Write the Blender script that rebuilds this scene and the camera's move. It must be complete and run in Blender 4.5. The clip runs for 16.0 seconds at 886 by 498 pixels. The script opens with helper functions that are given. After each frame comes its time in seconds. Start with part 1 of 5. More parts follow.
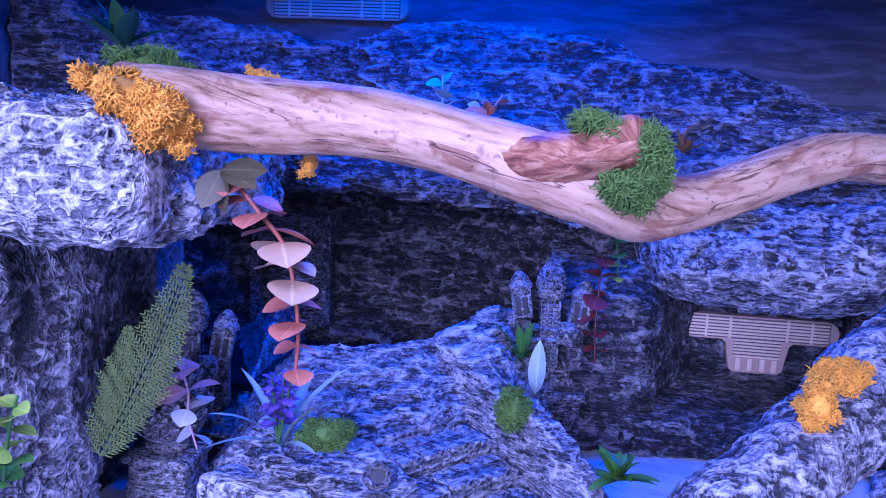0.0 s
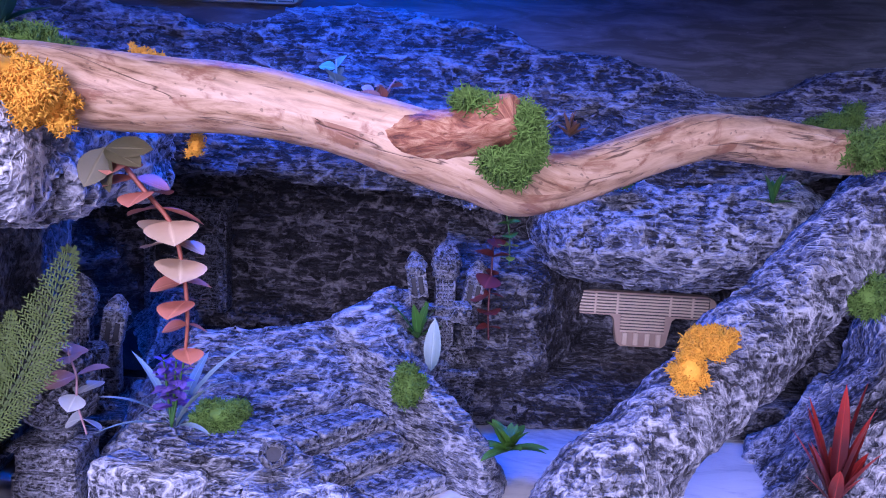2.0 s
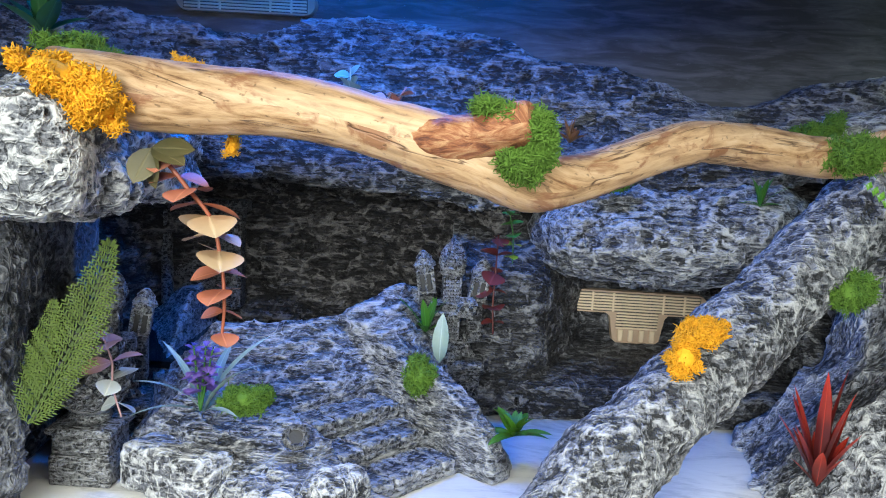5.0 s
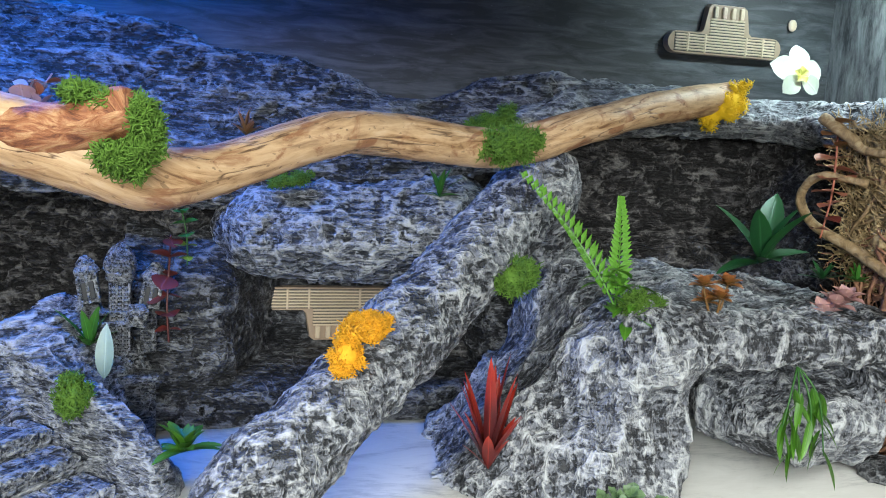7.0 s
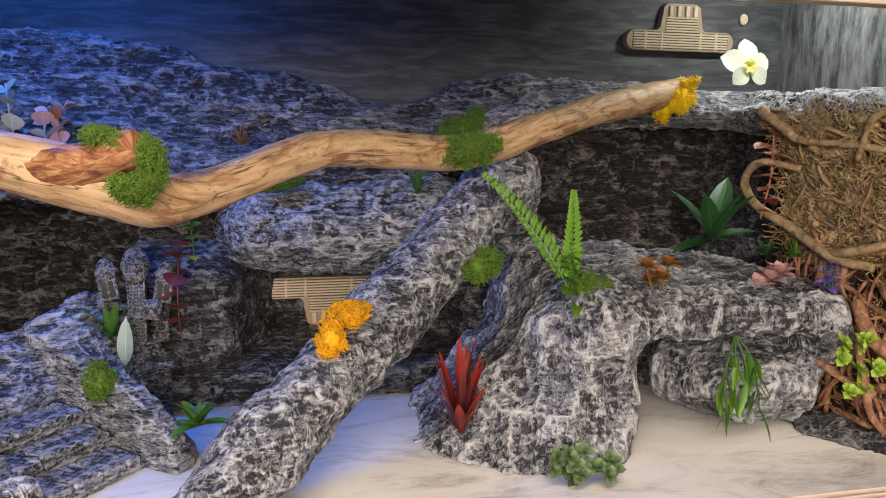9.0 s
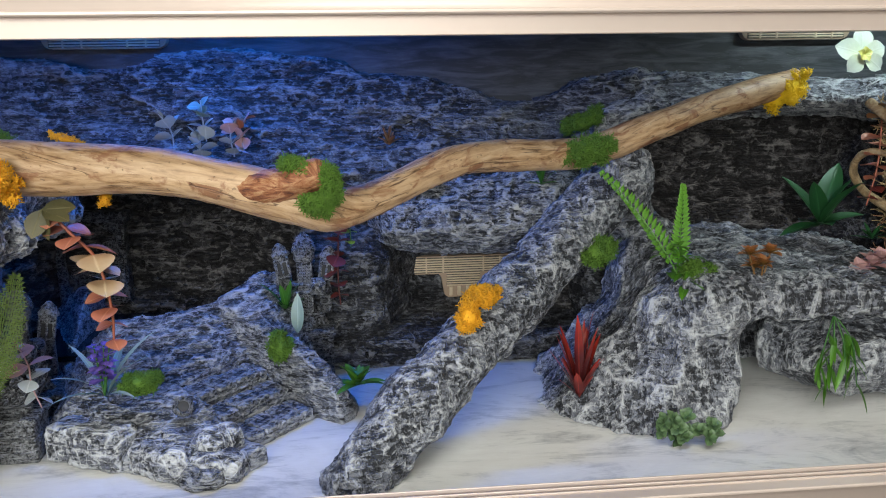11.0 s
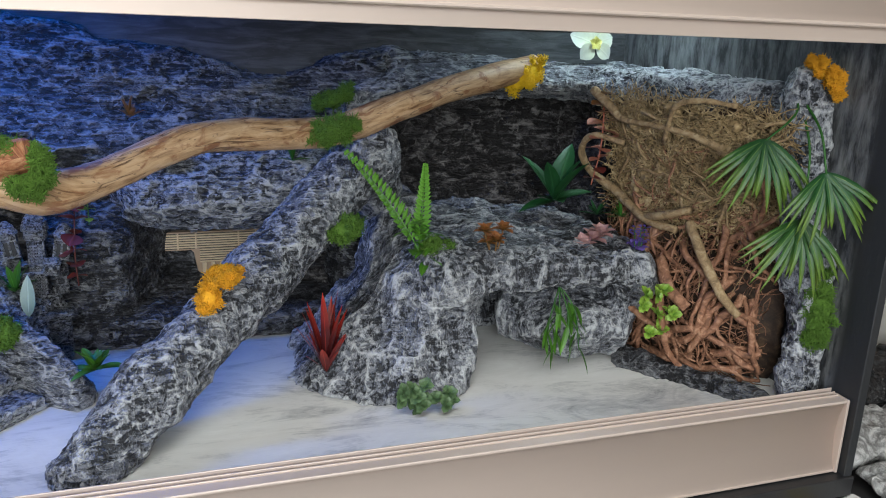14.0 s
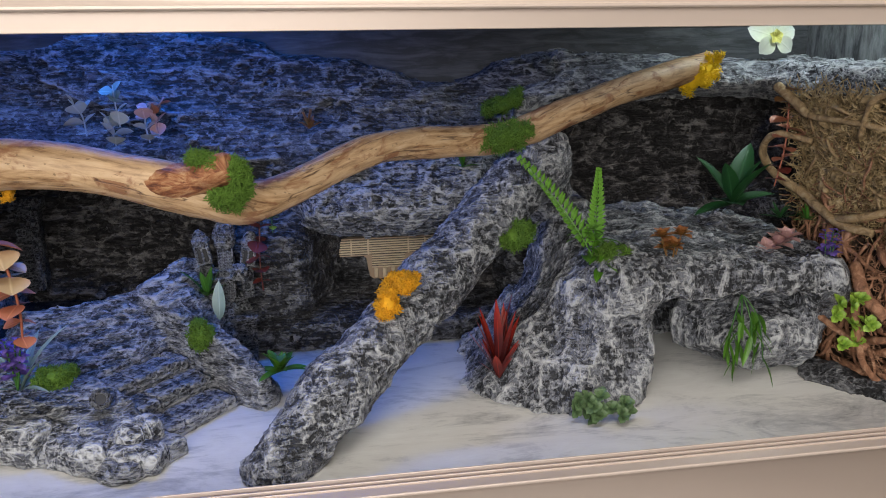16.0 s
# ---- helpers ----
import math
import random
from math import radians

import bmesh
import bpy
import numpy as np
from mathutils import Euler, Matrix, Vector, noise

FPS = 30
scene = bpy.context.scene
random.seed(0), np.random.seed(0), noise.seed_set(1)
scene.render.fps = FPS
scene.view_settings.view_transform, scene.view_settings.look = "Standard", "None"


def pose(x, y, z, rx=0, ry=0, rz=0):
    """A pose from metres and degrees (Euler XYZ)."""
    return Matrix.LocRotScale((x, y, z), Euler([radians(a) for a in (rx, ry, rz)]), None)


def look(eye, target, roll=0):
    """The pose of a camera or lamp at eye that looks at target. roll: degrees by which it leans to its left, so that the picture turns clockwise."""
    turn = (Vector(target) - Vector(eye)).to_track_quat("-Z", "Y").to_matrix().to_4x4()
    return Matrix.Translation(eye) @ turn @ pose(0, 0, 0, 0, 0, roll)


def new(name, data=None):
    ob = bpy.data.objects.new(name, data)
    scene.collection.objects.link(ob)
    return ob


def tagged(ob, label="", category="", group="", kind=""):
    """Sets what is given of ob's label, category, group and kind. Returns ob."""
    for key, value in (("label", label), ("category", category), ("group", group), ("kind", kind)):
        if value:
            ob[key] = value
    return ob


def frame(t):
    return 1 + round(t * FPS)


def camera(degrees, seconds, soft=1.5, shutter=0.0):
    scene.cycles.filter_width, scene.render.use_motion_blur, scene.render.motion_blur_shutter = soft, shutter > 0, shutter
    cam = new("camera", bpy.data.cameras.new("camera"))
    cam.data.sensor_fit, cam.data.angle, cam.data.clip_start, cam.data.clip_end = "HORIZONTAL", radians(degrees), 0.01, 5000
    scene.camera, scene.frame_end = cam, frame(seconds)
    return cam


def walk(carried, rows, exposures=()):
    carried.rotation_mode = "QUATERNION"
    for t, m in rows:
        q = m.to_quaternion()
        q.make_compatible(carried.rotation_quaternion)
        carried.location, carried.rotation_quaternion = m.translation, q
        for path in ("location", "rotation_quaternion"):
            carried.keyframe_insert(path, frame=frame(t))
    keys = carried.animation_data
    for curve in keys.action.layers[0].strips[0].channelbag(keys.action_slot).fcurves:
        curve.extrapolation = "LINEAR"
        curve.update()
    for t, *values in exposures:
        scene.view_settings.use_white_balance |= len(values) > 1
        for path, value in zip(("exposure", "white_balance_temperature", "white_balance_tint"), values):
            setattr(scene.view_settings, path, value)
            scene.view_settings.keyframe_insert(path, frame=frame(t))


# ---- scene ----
cam = camera(56.0, 16.0, soft=1.0)
PATH = [
    (0, (1.183, -0.406, 0.327), (0.892, 1.547, 0.009), 2.6),
    (0.5, (1.196, -0.417, 0.326), (0.969, 1.545, 0.01), 2.7),
    (1, (1.195, -0.424, 0.327), (1.068, 1.547, 0.01), 3.0),
    (1.5, (1.201, -0.425, 0.325), (1.141, 1.548, 0.003), 3.0),
    (2, (1.198, -0.42, 0.321), (1.125, 1.551, -0.009), 2.9),
    (2.5, (1.186, -0.412, 0.319), (1.117, 1.559, -0.013), 3.0),
    (3, (1.177, -0.413, 0.321), (1.1, 1.559, -0.007), 3.2),
    (3.2, (1.175, -0.414, 0.32), (1.089, 1.557, -0.009), 3.2),
    (5.3, (1.184, -0.472, 0.316), (1.161, 1.506, 0.022), 3.3),
    (5.5, (1.195, -0.469, 0.314), (1.248, 1.51, 0.033), 3.6),
    (6, (1.225, -0.46, 0.315), (1.449, 1.507, 0.032), 3.2),
    (6.5, (1.248, -0.449, 0.316), (1.62, 1.495, 0.027), 3.0),
    (7, (1.266, -0.444, 0.319), (1.78, 1.468, 0.03), 3.2),
    (7.5, (1.284, -0.446, 0.328), (1.816, 1.457, 0.023), 2.7),
    (8, (1.295, -0.479, 0.33), (1.815, 1.425, 0.007), 2.3),
    (8.5, (1.281, -0.52, 0.341), (1.782, 1.386, 0.004), 1.7),
    (9, (1.278, -0.55, 0.353), (1.763, 1.359, 0.006), 1.1),
    (9.5, (1.258, -0.588, 0.374), (1.661, 1.333, -0.013), 0.4),
    (10, (1.252, -0.63, 0.391), (1.568, 1.306, 0.002), -0.7),
    (10.2, (1.248, -0.639, 0.396), (1.542, 1.297, -0.009), -0.8),
    (12.3, (1.276, -0.706, 0.437), (1.33, 1.228, -0.07), -0.4),
    (12.5, (1.279, -0.707, 0.436), (1.355, 1.223, -0.084), -0.3),
    (13, (1.282, -0.708, 0.441), (1.551, 1.201, -0.094), 1.2),
    (13.5, (1.294, -0.699, 0.443), (1.79, 1.163, -0.092), 2.5),
    (14, (1.306, -0.691, 0.439), (1.964, 1.119, -0.099), 2.5),
    (14.5, (1.314, -0.685, 0.44), (2.063, 1.089, -0.101), 1.9),
    (15, (1.313, -0.685, 0.437), (2.028, 1.106, -0.095), 1.0),
    (15.5, (1.297, -0.68, 0.436), (1.829, 1.172, -0.097), -0.1),
    (16, (1.28, -0.676, 0.44), (1.596, 1.225, -0.097), -0.5),
]
walk(cam, [(t, look(eye, target, roll)) for t, eye, target, roll in PATH],
     exposures=[(0.0, 0.48, 4250, 68), (1.0, 0.46, 4700, 62), (1.5, 0.45, 4850, 60), (2.5, 0.45, 5200, 52), (3.0, 0.7, 7800, 3), (3.2, 0.7, 7800, 3), (5.3, 0.78, 6100, -2), (7.0, 0.72, 6100, -1), (8.0, 0.56, 6800, 11), (9.0, 0.34, 7700, 15), (10.0, 0.17, 7100, 9), (12.3, -0.06, 5700, -1), (14.5, -0.08, 6000, 4), (15.5, -0.16, 6200, 6), (16.0, -0.24, 6550, 8)])

# ---- world and lights ----
world = bpy.data.worlds.new("world")
scene.world = world
world.use_nodes = True
sky = world.node_tree.nodes.new("ShaderNodeTexSky")
sky.sky_type, sky.sun_disc = "NISHITA", False
sky.sun_elevation, sky.sun_rotation = radians(35), radians(200)
world.node_tree.links.new(sky.outputs[0], world.node_tree.nodes["Background"].inputs[0])
world.node_tree.nodes["Background"].inputs[1].default_value = 0.08


def area_lamp(name, eye, target, sx, sy, watts, colour):
    data = bpy.data.lights.new(name, "AREA")
    data.shape, data.size, data.size_y, data.energy, data.color = "RECTANGLE", sx, sy, watts, colour
    ob = new(name, data)
    ob.matrix_world = look(eye, target)
    return ob


area_lamp("window_daylight", (0.6, -2.9, 0.95), (1.3, 0.2, 0.2), 2.2, 1.2, 88, (1.0, 0.96, 0.92))
area_lamp("ceiling_light", (1.35, -0.75, 1.66), (1.35, -0.7, 0.0), 1.2, 0.4, 17, (1.0, 0.95, 0.90))
area_lamp("blue_led", (1.09, 0.32, 0.550), (1.09, 0.36, 0.0), 0.30, 0.02, 2.0, (0.008, 0.18, 1.0))
area_lamp("white_led", (1.97, 0.40, 0.552), (1.97, 0.41, 0.0), 0.14, 0.02, 0.75, (0.82, 0.96, 1.0))

# ---- noise and surface tools ----
GRADS = np.random.RandomState(7).normal(size=(256, 3))
GRADS /= np.linalg.norm(GRADS, axis=1)[:, None]
PERM = np.random.RandomState(3).permutation(256)


def gnoise(p):
    """Gradient noise, about -0.7 to 0.7, for rows of points."""
    cell = np.floor(p).astype(np.int64)
    f = p - cell
    w = f * f * f * (f * (f * 6 - 15) + 10)
    total = np.zeros(len(p))
    for dx in (0, 1):
        for dy in (0, 1):
            for dz in (0, 1):
                h = PERM[(PERM[(PERM[(cell[:, 0] + dx) & 255] + cell[:, 1] + dy) & 255] + cell[:, 2] + dz) & 255]
                dot = (GRADS[h] * (f - (dx, dy, dz))).sum(1)
                total += dot * np.abs(1 - dx - w[:, 0]) * np.abs(1 - dy - w[:, 1]) * np.abs(1 - dz - w[:, 2])
    return total


def crag(p, amp, size, stretch=(1, 1, 1), shift=0.0):
    """Crumpled relief in metres: lumps, folds and fine ridges."""
    q = p / np.array(stretch) / size + shift
    warp = np.stack([gnoise(q * 0.9 + 5), gnoise(q * 0.9 + 17), gnoise(q * 0.9 + 31)], 1)
    q = q + 0.55 * warp
    a = gnoise(q * 0.6)
    b = 0.5 - np.abs(gnoise(q * 1.5 + 9)) * 2.2
    c = 0.5 - np.abs(gnoise(q * 3.7 + 3)) * 2.2
    d = 0.5 - np.abs(gnoise(q * 7.5 + 1)) * 2.2
    return 0.56 * amp * (0.7 * a + 0.6 * b + 0.85 * c + 0.85 * d - 0.55)


def facets(p, size, stretch=(1, 1, 1), shift=0.0):
    """Scooped facets that meet in sharp ridges: height about -0.4 to 0.4, and nearness to a ridge, 0 to 1."""
    q = p / np.array(stretch) / size + shift
    q = q + 0.22 * np.stack([gnoise(q * 1.7 + 3), gnoise(q * 1.7 + 13), gnoise(q * 1.7 + 23)], 1)
    cell = np.floor(q).astype(np.int64)
    low, second = np.full(len(q), 9.0), np.full(len(q), 9.0)
    for d in np.ndindex(3, 3, 3):
        c = cell + np.array(d) - 1
        h = PERM[(PERM[(PERM[c[:, 0] & 255] + c[:, 1]) & 255] + c[:, 2]) & 255]
        r = q - (c + 0.5 + 0.28 * GRADS[h])
        value = 0.8 * (r * r).sum(1) + 0.55 * (r * GRADS[(h + 91) & 255]).sum(1)
        second = np.minimum(second, np.maximum(low, value))
        low = np.minimum(low, value)
    return low - 0.12, 1 - np.clip((second - low) / 0.22, 0, 1)


def surface(field, lo, hi, step):
    """Mesh data (points, quads) of the zero surface of field(points), by surface nets on a grid."""
    lo, hi = np.array(lo, float), np.array(hi, float)
    n = np.ceil((hi - lo) / step).astype(int) + 1
    axes = [lo[k] + step * np.arange(n[k]) for k in range(3)]
    grid = np.stack(np.meshgrid(*axes, indexing="ij"), -1).reshape(-1, 3)
    v = field(grid).reshape(n)
    inside = v < 0
    m = n - 1
    total, count = np.zeros((*m, 3)), np.zeros(m)
    corner = lambda a, d: a[d[0]:d[0] + m[0], d[1]:d[1] + m[1], d[2]:d[2] + m[2]]
    base = np.stack(np.meshgrid(*[np.arange(k) for k in m], indexing="ij"), -1).astype(float)
    for axis in range(3):
        others = [k for k in range(3) if k != axis]
        for i in (0, 1):
            for j in (0, 1):
                d0 = [0, 0, 0]
                d0[others[0]], d0[others[1]] = i, j
                d1 = list(d0)
                d1[axis] = 1
                a, b = corner(v, d0), corner(v, d1)
                cross = (a < 0) != (b < 0)
                t = np.where(cross, a / np.where(cross, a - b, 1), 0)
                at = base + d0
                at[..., axis] += t
                total += at * cross[..., None]
                count += cross
    used = count > 0
    ids = np.full(m, -1)
    ids[used] = np.arange(used.sum())
    points = lo + step * total[used] / count[used][:, None]
    quads = []
    for axis in range(3):
        o1, o2 = (axis + 1) % 3, (axis + 2) % 3
        s = [slice(1, m[k]) for k in range(3)]
        s[axis] = slice(0, m[axis])
        e = list(s)
        e[axis] = slice(1, m[axis] + 1)
        a, b = inside[tuple(s)], inside[tuple(e)]
        at = np.argwhere(a != b) + [0 if k == axis else 1 for k in range(3)]
        flip = b[a != b]
        c = []
        for i, j in ((1, 1), (0, 1), (0, 0), (1, 0)):
            q = at.copy()
            q[:, o1] -= i
            q[:, o2] -= j
            c.append(ids[q[:, 0], q[:, 1], q[:, 2]])
        quad = np.stack(c, 1)
        quad[flip] = quad[flip][:, ::-1]
        quads.append(quad)
    return points, np.concatenate(quads)


def mesh_of(name, points, faces, smooth=True):
    me = bpy.data.meshes.new(name)
    me.from_pydata([tuple(p) for p in points], [], [tuple(int(i) for i in f) for f in faces])
    me.validate()
    if smooth:
        me.shade_smooth()
    return me


def part(name, data, material, parent=None, label=""):
    """Links a mesh or a bmesh as one object, under a thing where a parent is given."""
    if isinstance(data, bmesh.types.BMesh):
        me = bpy.data.meshes.new(name)
        data.to_mesh(me)
        data.free()
        data = me
    if material and not data.materials:
        data.materials.append(material)
    ob = new(name, data)
    ob.parent = parent
    return tagged(ob, label)


def empty(name, at, label, category, group="", kind=""):
    ob = new(name)
    ob.location = at
    ob.empty_display_size = 0.02
    return tagged(ob, label, category, group, kind)


def box(lo, hi, bevel=0.0, segments=2):
    bm = bmesh.new()
    bmesh.ops.create_cube(bm, size=1, matrix=Matrix.LocRotScale((Vector(lo) + Vector(hi)) / 2, None, Vector(hi) - Vector(lo)))
    if bevel:
        bmesh.ops.bevel(bm, geom=bm.edges[:], offset=bevel, segments=segments, affect="EDGES", profile=0.5)
    return bm


def smooth_path(ctrl, steps):
    """Catmull-Rom through rows of numbers."""
    c = np.array(ctrl, float)
    c = np.vstack([2 * c[0] - c[1], c, 2 * c[-1] - c[-2]])
    out = []
    for k in range(1, len(c) - 2):
        for s in np.linspace(0, 1, steps, endpoint=False):
            a, b, d, e = c[k - 1], c[k], c[k + 1], c[k + 2]
            out.append(0.5 * (2 * b + (d - a) * s + (2 * a - 5 * b + 4 * d - e) * s * s + (3 * b - a - 3 * d + e) * s ** 3))
    out.append(c[-2])
    return np.array(out)


def tube(name, line, sides=10, relief=None, caps=True):
    """A tube along rows of x, y, z, radius, with a UV of metres along and round it. relief(points) pushes it outward."""
    p, r = line[:, :3], line[:, 3]
    t = np.gradient(p, axis=0)
    t /= np.linalg.norm(t, axis=1)[:, None] + 1e-9
    up = np.array((0, 0, 1.0)) if abs(t[0, 2]) < 0.9 else np.array((0, 1.0, 0))
    pts = []
    u = np.cross(t[0], up)
    for k in range(len(p)):
        u = u - t[k] * (u @ t[k])
        u /= np.linalg.norm(u) + 1e-9
        w = np.cross(t[k], u)
        ang = np.linspace(0, 2 * np.pi, sides, endpoint=False)
        pts.append(p[k] + r[k] * (np.cos(ang)[:, None] * u + np.sin(ang)[:, None] * w))
    pts = np.concatenate(pts)
    if relief is not None:
        out = pts - np.repeat(p, sides, 0)
        out /= np.linalg.norm(out, axis=1)[:, None] + 1e-9
        pts = pts + out * relief(pts)[:, None]
    rows = len(p)
    faces = [(k * sides + i, k * sides + (i + 1) % sides, (k + 1) * sides + (i + 1) % sides, (k + 1) * sides + i) for k in range(rows - 1) for i in range(sides)]
    if caps:
        faces += [tuple(range(sides))[::-1], tuple((rows - 1) * sides + i for i in range(sides))]
    me = mesh_of(name, pts, faces)
    uv = me.uv_layers.new(name="UVMap")
    along = np.r_[0, np.cumsum(np.linalg.norm(np.diff(p, axis=0), axis=1))]
    for poly in me.polygons:
        for li, vi in zip(poly.loop_indices, poly.vertices):
            i = vi % sides
            if len(poly.vertices) == 4 and i == 0 and any(w % sides == sides - 1 for w in poly.vertices):
                i = sides
            uv.data[li].uv = (along[vi // sides], i / sides * 2 * np.pi * r[vi // sides])
    return me


# distance fields
def f_ball(p, c, r):
    """An ellipsoid of radii r."""
    q = (p - c) / np.array(r)
    k = np.linalg.norm(q, axis=1)
    return k * (k - 1) / (np.linalg.norm(q / np.array(r), axis=1) + 1e-6)


def f_box(p, c, half, soft=0.01, turn=0.0, tip=0.0):
    q = p - np.array(c)
    if turn:
        a = radians(turn)
        q = np.stack([q[:, 0] * np.cos(a) + q[:, 1] * np.sin(a), -q[:, 0] * np.sin(a) + q[:, 1] * np.cos(a), q[:, 2]], 1)
    if tip:
        a = radians(tip)
        q = np.stack([q[:, 0] * np.cos(a) + q[:, 2] * np.sin(a), q[:, 1], -q[:, 0] * np.sin(a) + q[:, 2] * np.cos(a)], 1)
    d = np.abs(q) - np.array(half) + soft
    return np.linalg.norm(np.maximum(d, 0), axis=1) + np.minimum(d.max(1), 0) - soft


def f_rod(p, a, b, ra, rb):
    a, b = np.array(a, float), np.array(b, float)
    h = np.clip(((p - a) @ (b - a)) / ((b - a) @ (b - a)), 0, 1)
    return np.linalg.norm(p - a - h[:, None] * (b - a), axis=1) - (ra + (rb - ra) * h)


def melt(a, b, k=0.02):
    """Smooth union."""
    h = np.clip(0.5 + 0.5 * (b - a) / k, 0, 1)
    return b + (a - b) * h - k * h * (1 - h)


def carve(a, b, k=0.01):
    return -melt(-a, b, k)


# ---- materials ----
class Nodes:
    """A small builder for node materials."""

    def __init__(self, name):
        self.mat = bpy.data.materials.new(name)
        self.mat.use_nodes = True
        self.tree = self.mat.node_tree
        self.bsdf = self.tree.nodes["Principled BSDF"]

    def add(self, kind, props=None, **inputs):
        node = self.tree.nodes.new("ShaderNode" + kind)
        for key, value in (props or {}).items():
            setattr(node, key, value)
        for key, value in inputs.items():
            self.put(node.inputs[int(key[1:]) if key[0] == "i" and key[1:].isdigit() else key.replace("_", " ")], value)
        return node

    def put(self, socket, value):
        if isinstance(value, bpy.types.NodeSocket):
            self.tree.links.new(value, socket)
        elif value is not None:
            socket.default_value = value

    def math(self, op, a, b=0.0, c=None):
        n = self.add("Math", {"operation": op}, i0=a, i1=b)
        if c is not None:
            self.put(n.inputs[2], c)
        return n.outputs[0]

    def ramp(self, fac, *stops):
        n = self.add("ValToRGB", None, Fac=fac)
        while len(n.color_ramp.elements) < len(stops):
            n.color_ramp.elements.new(0.5)
        for e, (at, colour) in zip(n.color_ramp.elements, stops):
            e.position = at
            e.color = (*colour, 1) if isinstance(colour, tuple) else (colour, colour, colour, 1)
        return n.outputs[0]

    def mix(self, fac, a, b, blend="MIX"):
        n = self.add("Mix", {"data_type": "RGBA", "blend_type": blend})
        self.put(n.inputs[0], fac)
        for s, val in ((n.inputs[6], a), (n.inputs[7], b)):
            self.put(s, (*val, 1) if isinstance(val, tuple) and len(val) == 3 else val)
        return n.outputs[2]

    def noise(self, scale, detail=5, rough=0.6, warp=0.0, at=None):
        return self.add("TexNoise", None, Vector=at, Scale=scale, Detail=detail, Roughness=rough, Distortion=warp).outputs[0]

    def coords(self, which="Object", stretch=(1, 1, 1), turn=(0, 0, 0)):
        c = self.add("TexCoord").outputs[which]
        return self.add("Mapping", None, Vector=c, Scale=stretch, Rotation=tuple(radians(a) for a in turn)).outputs[0]

    def done(self, colour=None, rough=0.6, bump=None, strength=0.5, distance=0.002, metal=0.0, spec=0.5):
        self.put(self.bsdf.inputs["Base Color"], (*colour, 1) if isinstance(colour, tuple) else colour)
        self.put(self.bsdf.inputs["Roughness"], rough)
        self.put(self.bsdf.inputs["Metallic"], metal)
        self.put(self.bsdf.inputs["Specular IOR Level"], spec)
        if bump is not None:
            b = self.add("Bump", None, Strength=strength, Distance=distance, Height=bump)
            self.put(self.bsdf.inputs["Normal"], b.outputs[0])
        return self.mat


